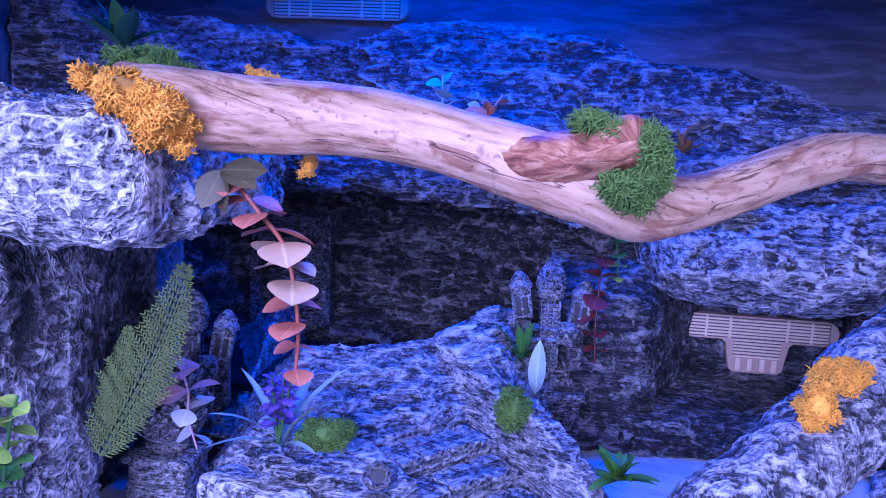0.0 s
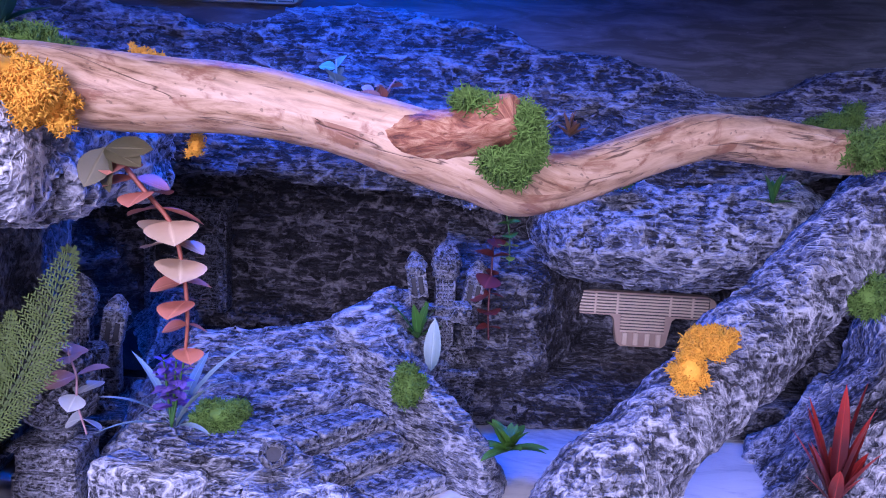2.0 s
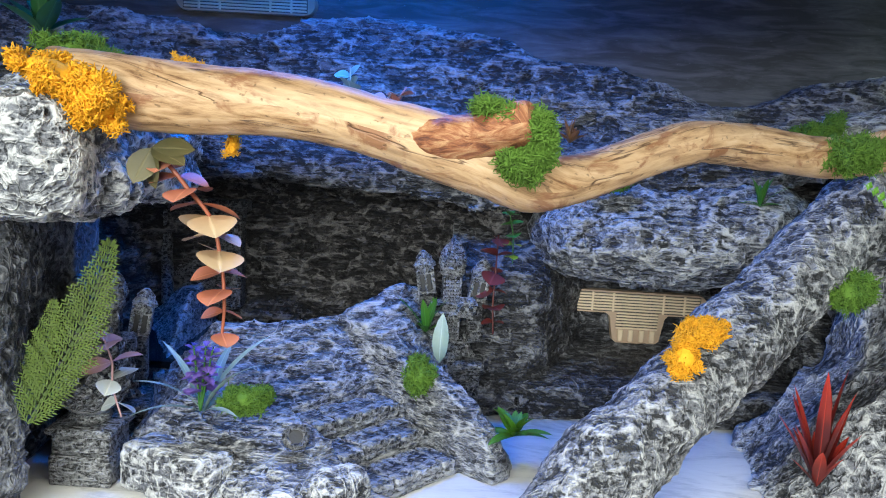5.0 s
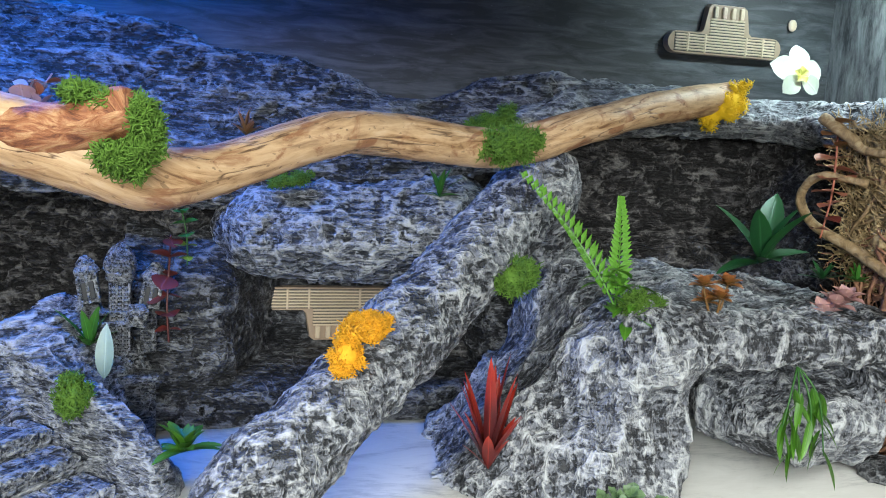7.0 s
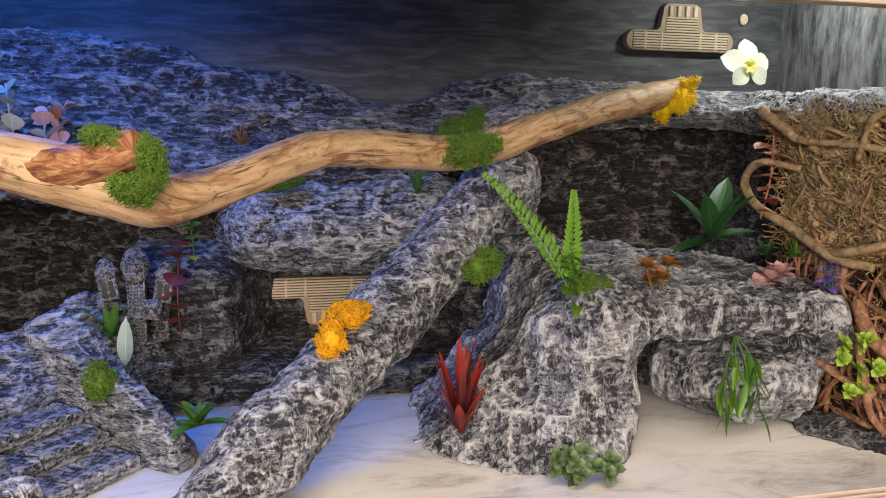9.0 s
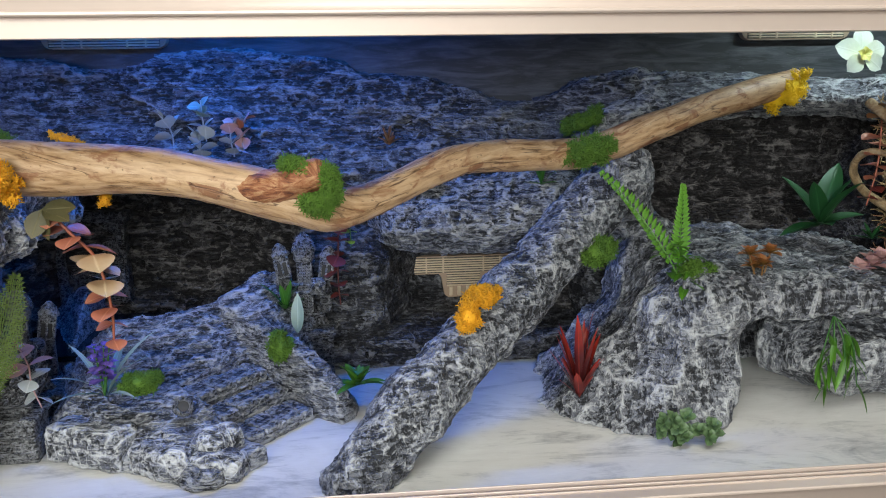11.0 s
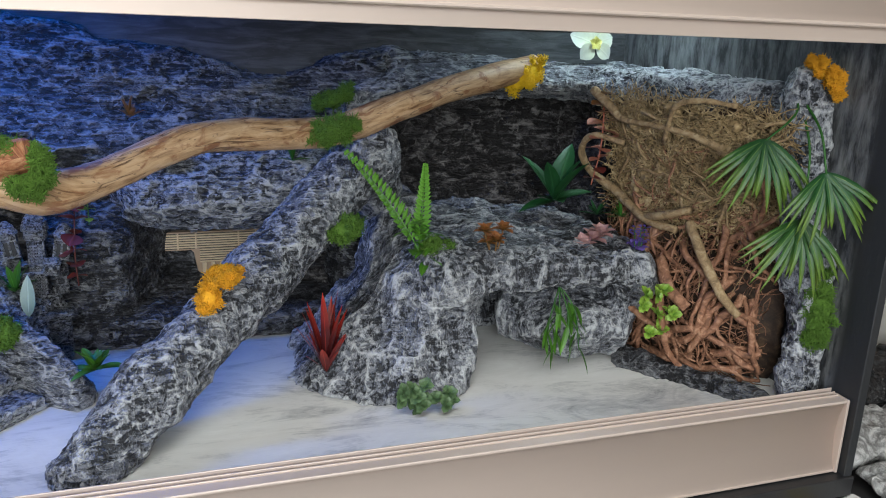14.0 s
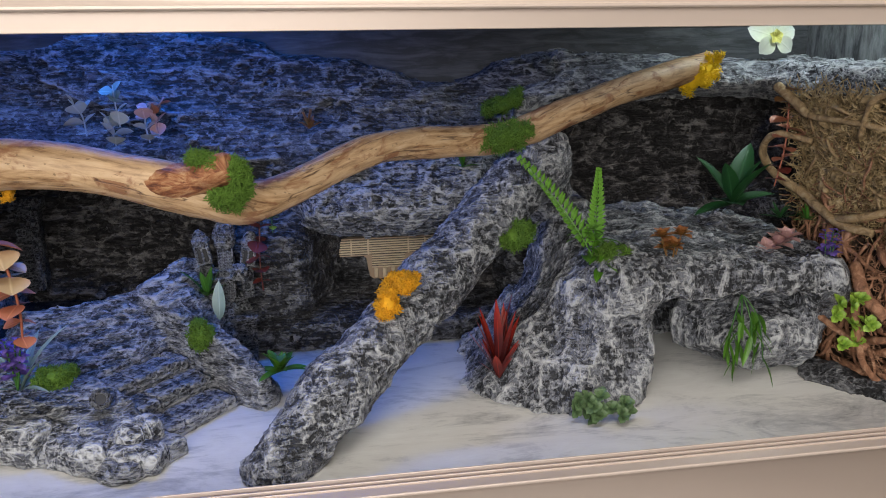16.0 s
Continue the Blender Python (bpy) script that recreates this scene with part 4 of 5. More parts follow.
            place("leaf", kinds[mat.name], mat, thing, m)
    return thing


def strands(count, size, length, thick, seed, curl=1.0, up=0.25, flatten=(1, 1, 1)):
    """Many short curling strands that grow out of an ellipsoid of the radii size; one mesh."""
    rng = np.random.RandomState(seed)
    pts, faces = [], []
    size = np.array(size, float)
    for _ in range(count):
        d = rng.normal(size=3)
        d /= np.linalg.norm(d)
        p = d * size * rng.uniform(0.70, 1.05)
        t = d * rng.uniform(0.2, 0.7) + rng.normal(size=3) * 0.75 + (0, 0, up)
        t /= np.linalg.norm(t)
        n = 4
        base = len(pts)
        for k in range(n):
            side = np.cross(t, (0.3, 0.5, 0.81))
            side /= np.linalg.norm(side) + 1e-9
            other = np.cross(t, side)
            r = thick * (1 - 0.55 * k / (n - 1)) * rng.uniform(0.8, 1.2)
            for a in (0, 2.09, 4.19):
                pts.append(p + r * (math.cos(a) * side + math.sin(a) * other))
            p = p + t * length / (n - 1) * rng.uniform(0.6, 1.25)
            t = t + rng.normal(size=3) * 0.6 * curl
            t /= np.linalg.norm(t)
        for k in range(n - 1):
            for i in range(3):
                a, b = base + 3 * k + i, base + 3 * k + (i + 1) % 3
                faces.append((a, b, b + 3, a + 3))
        e = base + 3 * (n - 1)
        faces.append((e, e + 1, e + 2))
    return mesh_of("strands", pts, faces)


def moss(at, size, turn, material, label, seed, count=650, length=0.011, thick=0.0011, curl=1.0):
    """A clump of preserved moss: many small tufts of uneven size, grown over with curling strands."""
    thing = empty("moss_clump", at, label, "moss")
    thing.rotation_euler = [radians(a) for a in turn]
    size = np.array(size, float)
    rng = np.random.RandomState(seed)
    tufts = []
    for _ in range(int(16 + size.max() * 900)):
        d = rng.normal(size=3)
        d /= np.linalg.norm(d)
        r = size.min() * rng.uniform(0.26, 0.46)
        tufts.append((d * np.maximum(size * rng.uniform(0.55, 1.12) - 0.5 * r, 0), r))

    def cushion(p):
        d = f_ball(p, (0, 0, 0), size * 0.66)
        for c, r in tufts:
            d = np.minimum(d, np.linalg.norm(p - c, axis=1) - r * 0.6)
        return d - 0.0016 * gnoise(p * 190 + seed)

    pts, quads = surface(cushion, -size * 1.5 - 0.006, size * 1.5 + 0.006, max(0.0016, size.min() / 7))
    part("cushion", mesh_of("cushion", pts, quads), material, thing)
    ps, fs, base = [], [], 0
    each = max(20, int(count * 3.2 / len(tufts)))
    for k, (c, r) in enumerate(tufts):
        me = strands(each, (r, r, r), length * 0.7, thick * 0.55, seed * 100 + k, curl * 1.4)
        co = np.empty(len(me.vertices) * 3)
        me.vertices.foreach_get("co", co)
        ps.append(co.reshape(-1, 3) + c)
        fs += [tuple(base + v for v in f.vertices) for f in me.polygons]
        base += len(me.vertices)
        bpy.data.meshes.remove(me)
    tagged(part("moss_fuzz", mesh_of("moss_fuzz", np.concatenate(ps), fs), material, thing), kind="stuff")
    return thing


# moss clumps
ORANGE_M, YELLOW_M = MOSS_ORANGE, MOSS_YELLOW
moss((0.917, 0.062, 0.331), (0.031, 0.022, 0.013), (0, 24, 0), ORANGE_M, "bright orange moss clump over the branch end and rock shelf", 1, 1500, 0.007, 0.0014)
moss((0.944, 0.056, 0.315), (0.021, 0.018, 0.018), (0, 30, 0), ORANGE_M, "bright orange moss clump over the branch end and rock shelf", 2, 1200, 0.007, 0.0014)
moss((1.823, 0.420, 0.360), (0.036, 0.022, 0.018), (0, -42, 0), YELLOW_M, "bright yellow moss on the thin end of the branch", 3, 1000, 0.007, 0.0013)
moss((1.378, 0.187, 0.159), (0.021, 0.016, 0.013), (0, -22, 20), ORANGE_M, "orange moss strip on the grey log", 4, 1000, 0.007, 0.0013)
moss((1.359, 0.170, 0.142), (0.013, 0.013, 0.019), (0, 14, 20), ORANGE_M, "orange moss strip on the grey log", 5, 700, 0.007, 0.0013)
moss((1.203, 0.050, 0.321), (0.025, 0.014, 0.007), (0, 14, 0), MOSS_GREEN, "fresh green moss round the broken stub of the branch", 6, 800, 0.0125, 0.0012)
moss((1.223, 0.043, 0.308), (0.0095, 0.012, 0.017), (0, -6, 0), MOSS_GREEN, "fresh green moss round the broken stub of the branch", 7, 1100, 0.0125, 0.0012)
moss((1.510, 0.256, 0.306), (0.036, 0.023, 0.016), (0, -8, 30), MOSS_GREEN, "green moss wrapped round the branch above the log", 8, 1300, 0.0125, 0.0012)
moss((1.527, 0.262, 0.188), (0.025, 0.017, 0.016), (0, -10, 30), MOSS_GREEN, "green moss tucked against the grey log", 9, 1000, 0.0125, 0.0012)
moss((1.548, 0.432, 0.325), (0.036, 0.016, 0.012), (0, -25, 0), MOSS_GREEN, "dark green moss on the back rock face", 10, 800, 0.0112, 0.0012)
moss((1.148, 0.280, 0.080), (0.013, 0.013, 0.017), (0, 0, 0), MOSS_GREEN, "round green moss tuft beside the steps", 11, 900, 0.0075, 0.0012)
moss((1.008, 0.192, 0.078), (0.022, 0.015, 0.011), (0, -10, 0), MOSS_GREEN, "green moss tuft beside the grass plant", 12, 900, 0.0088, 0.0012)
moss((1.626, 0.210, 0.170), (0.021, 0.014, 0.014), (0, 0, 0), MOSS_GREEN, "green moss at the foot of the fern", 13, 900, 0.0100, 0.0012)
moss((2.040, 0.030, 0.122), (0.018, 0.022, 0.048), (0, 0, 0), MOSS_GREEN, "bright green moss column on the rock pillar", 14, 1700, 0.0100, 0.0012)
moss((2.034, 0.084, 0.402), (0.017, 0.013, 0.010), (0, 30, 0), MOSS_ORANGE, "rusty orange moss on top of the rock pillar", 15, 700, 0.007, 0.0012)
moss((2.044, 0.064, 0.384), (0.010, 0.011, 0.020), (0, -16, 0), MOSS_ORANGE, "rusty orange moss on top of the rock pillar", 16, 700, 0.007, 0.0012)
moss((0.905, 0.125, 0.350), (0.032, 0.016, 0.010), (0, 12, 0), MOSS_GREEN, "dark green moss behind the branch end", 17, 600, 0.0112, 0.0012)
moss((1.016, 0.112, 0.290), (0.005, 0.005, 0.009), (0, 12, 0), MOSS_ORANGE, "small scrap of orange moss under the branch", 18, 160, 0.005, 0.0009)
moss((0.985, 0.118, 0.345), (0.018, 0.005, 0.003), (0, 18, 0), MOSS_ORANGE, "thin scrap of orange moss behind the branch", 19, 180, 0.005, 0.0009)
moss((1.332, 0.415, 0.258), (0.022, 0.013, 0.006), (0, -12, 0), MOSS_GREEN, "dark green moss on top of the boulder", 20, 400, 0.0088, 0.0012)

moss((1.214, 0.041, 0.291), (0.013, 0.010, 0.0075), (0, 14, 0), MOSS_GREEN, "fresh green moss round the broken stub of the branch", 21, 600, 0.0125, 0.0012)
# the coral vine by the branch
vine("eucalyptus_vine", [(0.978, 0.082, 0.282, 0.0016), (0.995, 0.082, 0.262, 0.0016), (1.010, 0.085, 0.242, 0.0015), (1.017, 0.085, 0.215, 0.0014), (1.020, 0.085, 0.185, 0.0013), (1.018, 0.085, 0.154, 0.001)],
     "hanging coral and cream eucalyptus vine under the branch", "vine", 0.0140, 11, [CORAL, CORAL, CREAM, CREAM, CORAL, CORAL], 31, 10, CORAL, -11)
thing = empty("eucalyptus_sprig", (0.972, 0.078, 0.288), "olive eucalyptus leaves tucked under the branch", "sprig")
me = leaf_mesh("leaf", 0.028, 0.019, 0.2, 0.1, 0.5, 6)
for yaw, pitch, roll in ((200, -70, 60), (160, -50, -30), (250, -15, 20), (280, 5, 40)):
    place("leaf", me, OLIVE, thing, aim((0, 0, 0), yaw, pitch, roll))

# maroon and green vines in the recess, the red-brown vine by the roots
vine("eucalyptus_vine", [(1.218, 0.405, 0.20, 0.001), (1.217, 0.392, 0.165, 0.001), (1.216, 0.385, 0.13, 0.001), (1.218, 0.382, 0.098, 0.001)], "hanging dark maroon eucalyptus vine in the recess", "vine", 0.011, 6, [MAROON], 32, 25)
vine("trailing_sprig", [(1.228, 0.40, 0.225, 0.0008), (1.233, 0.398, 0.20, 0.0008), (1.234, 0.395, 0.172, 0.0007)], "thin hanging green sprig in the recess", "sprig", 0.008, 5, [GREEN, LIME], 33, 20)
vine("eucalyptus_vine", [(1.893, 0.312, 0.350, 0.0012), (1.894, 0.31, 0.31, 0.0012), (1.890, 0.305, 0.27, 0.0012), (1.878, 0.30, 0.225, 0.001)], "hanging russet eucalyptus vine beside the roots", "vine", 0.0135, 10, [BRONZE, CORAL, CORAL, MAROON], 34, 14, CORAL)
vine("eucalyptus_vine", [(0.898, 0.172, 0.128, 0.001), (0.905, 0.17, 0.11, 0.001), (0.908, 0.165, 0.09, 0.001), (0.917, 0.16, 0.068, 0.0008)], "short pink and grey eucalyptus sprig beside the pineapple ornament", "vine", 0.013, 4, [PINK, PINK, PALE, PALE], 35, 30)

# pale eucalyptus on the rock face
for k, (x, z, top, mats) in enumerate(((1.015, 0.315, 0.352, [PALE]), (1.048, 0.302, 0.330, [PALE]), (1.055, 0.325, 0.368, [PALE, SAGE]), (1.088, 0.305, 0.345, [PALE, PINK]), (1.10, 0.31, 0.352, [PINK, CORAL]))):
    vine("eucalyptus_sprig", [(x + 0.004, 0.40, z - 0.012, 0.001), (x, 0.405, (z + top) / 2 - 0.006, 0.001), (x + (x - 1.055) * 0.3, 0.40, top - 0.004, 0.0008)], "pale blue-grey eucalyptus sprig on the back rock", "sprig", 0.0122, 4, mats, 40 + k, 35, droop=40, group="pale sprigs on the rock face")

# small tufts
rosette("red_aloe", (1.494, 0.212, 0.026), "red spiky aloe with bright scarlet tips beside the cave", "plant", [(6, 0.098, 0.0105, 70, 86, 0.10), (7, 0.078, 0.010, 60, 76, 0.15), (6, 0.050, 0.010, 48, 66, 0.15)], RED, 51)
rosette("leafy_plant", (1.238, 0.262, 0.034), "small green leafy plant at the foot of the steps", "plant", [(9, 0.036, 0.010, 15, 50, 0.7), (9, 0.032, 0.009, 45, 78, 0.6)], FERN, 52)
rosette("grass_plant", (0.974, 0.188, 0.066), "bluish green grass plant on the stepped rock", "plant", [(5, 0.082, 0.008, 50, 80, 0.75), (3, 0.06, 0.007, 25, 45, 0.9)], SAGE, 53)
rosette("broadleaf_plant", (1.862, 0.372, 0.186), "dark green broadleaf plant on top of the cave", "plant", [(5, 0.095, 0.030, 48, 76, 0.45), (4, 0.066, 0.030, 0, 30, 0.5)], DEEP_GREEN, 54)
rosette("grass_tuft", (1.148, 0.372, 0.098), "dark green bladed tuft beside the ruined tower", "plant", [(6, 0.05, 0.010, 50, 82, 0.3), (4, 0.034, 0.009, 30, 55, 0.3)], GREEN, 55)
rosette("pale_leaf_plant", (1.164, 0.345, 0.074), "pale grey-green broad leaf on the stepped rock", "plant", [(1, 0.05, 0.016, 82, 86, 0.1), (1, 0.045, 0.008, 30, 36, 0.5)], SAGE, 56)
rosette("leafy_plant", (0.838, 0.2, 0.366), "dark green broad-leaved plant above the rock shelf", "plant", [(5, 0.042, 0.017, 15, 50, 0.3), (3, 0.040, 0.016, 60, 85, 0.2)], DEEP_GREEN, 57)
vine("leafy_sprig", [(0.852, 0.03, 0.090, 0.0012), (0.857, 0.03, 0.124, 0.0012), (0.864, 0.03, 0.149, 0.001)], "lime green leafy sprig on the rock column", "sprig", 0.0092, 6, [GREEN, LIME, LIME], 58, 40, GREEN, 20)
rosette("grass_tuft", (1.487, 0.405, 0.246), "green bladed tuft on top of the boulder", "plant", [(7, 0.035, 0.006, 40, 85, 0.5), (5, 0.026, 0.006, 10, 40, 0.5)], GREEN, 59)
rosette("spiky_plant", (1.925, 0.292, 0.180), "spiky dark green plant beside the lavender", "plant", [(12, 0.022, 0.004, 10, 80, 0.2), (10, 0.02, 0.004, -10, 40, 0.2)], GREEN, 60)
rosette("spiky_plant", (1.900, 0.315, 0.178), "spiky dark green plant beside the lavender", "plant", [(12, 0.026, 0.005, 10, 80, 0.2)], DEEP_GREEN, 61)
rosette("orange_succulent", (1.288, 0.428, 0.300), "dim rust and olive succulent on the back rock", "plant", [(8, 0.022, 0.008, 20, 70, 0.3), (6, 0.032, 0.006, 60, 88, 0.2)], BRONZE, 62)


def flowerhead(parent, at, count, size, material, seed, name="bloom"):
    me = leaf_mesh(name, size, size * 0.7, 0.5, 0.4, 0.55, 4)
    rng = random.Random(seed)
    for k in range(count):
        place(name, me, material, parent, aim(at, 137.5 * k + rng.uniform(-10, 10), 75 - 65 * k / count, 0, rng.uniform(0.8, 1.1)))


# orange and pink succulents on the cave
thing = empty("orange_succulent", (1.698, 0.205, 0.156), "orange-tipped olive succulent on the cave rock", "succulent")
for x, y, z in ((-0.012, 0.004, 0.034), (0.010, 0.0, 0.036), (0.0, -0.006, 0.024), (-0.004, 0.008, 0.018)):
    stem(thing, [(0, 0, -0.004, 0.0014), (x * 0.6, y * 0.6, z * 0.5, 0.0012), (x, y, z, 0.001)], BRONZE)
    flowerhead(thing, (x, y, z), 13, 0.0145, ORANGE, int(x * 1e4), "leaf")
thing = empty("pink_succulent", (1.846, 0.232, 0.152), "dusty pink spiky succulent on the cave rock", "succulent")
for x, y, z in ((-0.010, 0, 0.004), (0.006, 0.004, 0.012), (0.014, 0, 0.02)):
    flowerhead(thing, (x, y, z), 14, 0.021, PINK, int(1e4 * z), "leaf")
# green succulents by the roots and in front of the cave
for spot, mat, label, kind in (((1.898, 0.148, 0.098), LIME, "yellow-green rosette succulents in front of the roots", 0), ((1.592, 0.132, 0.010), JADE, "grey-green round-leaved succulents at the foot of the cave", 1)):
    thing = empty("succulent_cluster", spot, label, "succulent")
    rng = random.Random(70 + kind)
    for k in range(15 if kind else 11):
        at = (rng.uniform(-0.022, 0.022), rng.uniform(-0.010, 0.010), rng.uniform(-0.038, 0.030)) if not kind else (rng.uniform(-0.030, 0.030), rng.uniform(-0.010, 0.010), rng.uniform(-0.004, 0.026))
        sub = part("rosette", leaf_mesh("rosette", 0.006, 0.005), mat, thing)
        sub.matrix_basis = Matrix.Translation(at) @ Euler((radians(rng.uniform(25, 75)), 0, radians(rng.uniform(-40, 40)))).to_matrix().to_4x4()
        me = leaf_mesh("leaf", 0.0125, 0.0105, 0.3, 0.3, 0.62, 4)
        for i in range(9):
            place("leaf", me, mat, sub, aim((0, 0, 0.001 * (i // 5)), 137.5 * i, 12 + 7 * i, 0, 1.0 - 0.05 * i))

# lavender
for spot, tall, label in (((1.893, 0.196, 0.128), 0.062, "purple lavender sprig beside the cave"), ((0.974, 0.180, 0.070), 0.055, "purple flower sprig in the grass plant")):
    thing = empty("lavender", spot, label, "flower")
    rng = random.Random(int(spot[0] * 1000))
    for dx in (-0.006, 0.004, 0.010):
        stem(thing, [(0, 0, 0, 0.0011), (dx * 0.5, 0, tall * 0.5, 0.001), (dx, 0, tall, 0.0007)], GREEN)
        me = leaf_mesh("petal", 0.013, 0.009, 0.6, 0.3, 0.6, 4)
        for k in range(22):
            z = tall * (0.28 + 0.75 * k / 22)
            place("petal", me, PURPLE, thing, aim((dx * z / tall, 0, z), 137.5 * k, rng.uniform(0, 50), 0, 1.15 - 0.5 * k / 22))

# white orchid on the ledge
thing = empty("orchid", (1.962, 0.478, 0.408), "white orchid bloom with a yellow-green heart on the ledge", "flower")
me = leaf_mesh("petal", 0.040, 0.030, 0.5, 0.2, 0.58, 7)
for k, (ang, size) in enumerate(((90, 1.0), (162, 1.05), (18, 0.9), (225, 0.85), (-40, 0.85))):
    m = Matrix.Rotation(radians(78), 4, "X") @ Matrix.Rotation(radians(ang - 90), 4, "Z") @ Matrix.Rotation(radians(14), 4, "X") @ Matrix.Scale(size, 4)
    place("petal", me, WHITE, thing, Matrix.Translation((0, -0.001 * k, 0)) @ m)
me = leaf_mesh("heart", 0.012, 0.010, 0.6, 0.5, 0.6, 5)
for ang in (0, 70, 140, 210, 290):
    place("heart", me, YELLOW, thing, Matrix.Translation((0, -0.006, 0)) @ Matrix.Rotation(radians(78), 4, "X") @ Matrix.Rotation(radians(ang), 4, "Z") @ Matrix.Rotation(radians(35), 4, "X"))


def frond(name, length, pairs, leaf_len, leaf_wide, bend, taper=0.9, sweep=60, vee=15, stalk=0.12, thin=0.0012):
    """One feathered frond from the origin along +y: a bent rib with leaflets on both sides; one mesh."""
    pts, faces, uvs = [], [], []
    y = z = 0.0
    spine = []
    n = pairs * 2
    for k in range(n + 1):
        s = k / n
        if k:
            y += math.cos(-bend * s) * length / n
            z += math.sin(-bend * s) * length / n
        spine.append((y, z, s))
    for k in range(n):
        b = len(pts)
        for yy, zz, s in (spine[k], spine[k + 1]):
            r = thin * (1.1 - 0.8 * s)
            pts += [(-r, yy, zz), (0, yy, zz + r), (r, yy, zz)]
            uvs += [(0.5, s * 0.5)] * 3
        faces += [(b, b + 1, b + 4, b + 3), (b + 1, b + 2, b + 5, b + 4), (b + 2, b, b + 3, b + 5)]
    for k in range(pairs):
        s = stalk + (1 - stalk) * k / pairs
        yy, zz, _ = spine[int(s * n)]
        size = leaf_len * (1 - taper * s ** 1.6) * min(1.0, 0.55 + 3 * (s - stalk))
        for side in (-1, 1):
            a, v = radians(sweep - 22 * s), radians(vee)
            d = Vector((side * math.sin(a) * math.cos(v), math.cos(a), math.sin(v) * 0.8))
            across = Vector((side * math.cos(a) * -1, math.sin(a), 0)) * leaf_wide / 2
            b = len(pts)
            o = Vector((0, yy, zz))
            for q, t in ((o, 0), (o + d * size * 0.45 + across, 0.5), (o + d * size, 1), (o + d * size * 0.45 - across, 0.5), (o + d * size * 0.5 + Vector((0, 0, leaf_wide * 0.18)), 0.5)):
                pts.append(tuple(q))
                uvs.append((0.5, 0.2 + 0.8 * t * 0.5 + 0.4 * s))
            faces += [(b, b + 1, b + 4), (b + 1, b + 2, b + 4), (b + 2, b + 3, b + 4), (b + 3, b, b + 4)]
    me = mesh_of(name, pts, faces, False)
    uv = me.uv_layers.new(name="UVMap")
    for lo in me.loops:
        uv.data[lo.index].uv = uvs[lo.vertex_index]
    return me


# fern on the cave
thing = empty("fern", (1.607, 0.222, 0.168), "fresh green fern with two tall fronds on the cave", "fern")
big = frond("frond", 0.150, 22, 0.022, 0.0078, 0.50, 0.75, 66)
for yaw, pitch, roll, size in ((84, 62, -50, 1.0), (-35, 76, 22, 0.74)):
    place("frond", big, FERN, thing, aim((0, 0, 0), yaw, pitch, roll, size))
me = leaf_mesh("leaf", 0.032, 0.011, 0.7, 0.3, 0.5)
rng = random.Random(5)
for k in range(26):
    place("leaf", me, FERN, thing, aim((rng.uniform(-0.014, 0.020), rng.uniform(-0.014, 0.006), rng.uniform(-0.012, 0.030)), k * 67, rng.uniform(-10, 65), 0, rng.uniform(0.6, 1.0)))
# conifer-like spray by the column
def feather(name, length, pairs, reach, bend):
    """A feathery spray from the origin along +y: side shoots on a bent rib, each set with fine needles; one mesh."""
    r = np.random.RandomState(6)
    pts, faces, uvs = [], [], []

    def blade(o, tip, wide, a, b):
        o, tip = np.array(o), np.array(tip)
        side = np.cross(tip - o, (0, 0, 1.0))
        side *= wide / (np.linalg.norm(side) + 1e-9)
        k = len(pts)
        pts.extend([o - side * 0.5, o + side * 0.5, (o + tip) / 2 + side, tip, (o + tip) / 2 - side])
        uvs.extend([(0.3, a), (0.3, a), (0.3, (a + b) / 2), (0.3, b), (0.3, (a + b) / 2)])
        faces.append((k, k + 1, k + 2, k + 3, k + 4))

    spine = [np.array((0.012 * math.sin(2.2 * t), length * t, -bend * length * t * t)) for t in np.linspace(0, 1, pairs + 1)]
    for k in range(pairs):
        blade(spine[k], spine[k + 1], 0.0011, 0.1, 0.2)
        s = k / pairs
        shoot = reach * (1 - s) ** 0.7 * min(1, 0.45 + 2.2 * s) * r.uniform(0.85, 1.1)
        for side in (-1, 1):
            d = np.array((side * 0.74, 0.68, r.uniform(-0.12, 0.22)))
            tip = spine[k] + d * shoot
            blade(spine[k], tip, 0.0007, 0.2, 0.6)
            count = max(3, int(shoot / 0.0030))
            for i in range(count):
                t = (i + 0.8) / count
                o = spine[k] + (tip - spine[k]) * t
                for turn in (-1, 1):
                    e = np.array((d[0] * 0.75 - turn * d[1] * 0.6, d[1] * 0.75 + turn * d[0] * 0.6, r.uniform(-0.2, 0.3)))
                    blade(o, o + e * 0.0072 * (1.1 - 0.5 * t), 0.0006, 0.4, 0.4 + 0.6 * s)
    me = mesh_of(name, pts, faces, False)
    uv = me.uv_layers.new(name="UVMap")
    for lo in me.loops:
        uv.data[lo.index].uv = uvs[lo.vertex_index]
    return me


thing = empty("conifer_spray", (0.868, 0.110, 0.078), "green feathery conifer spray against the rock column", "plant")
me = feather("frond", 0.150, 26, 0.040, 0.10)
for yaw, pitch, roll, size, dx in ((-55, 71, 70, 0.98, 0.0), (-40, 80, 40, 0.60, -0.012), (40, 60, 20, 0.55, -0.014)):
    place("frond", me, CONIFER, thing, aim((dx, -dx * 1.2, 0), yaw, pitch, roll, size))

# hanging bamboo-like spray in the cave mouth
thing = empty("willow_spray", (1.790, 0.202, 0.118), "hanging spray of narrow lime green leaves in the cave mouth", "plant")
me = leaf_mesh("leaf", 0.042, 0.0075, 0.3, 0.3, 0.4)
rng = random.Random(9)
for j, dx in enumerate((-0.016, -0.006, 0.006, 0.016)):
    tip = -0.085 - 0.02 * (j % 2)
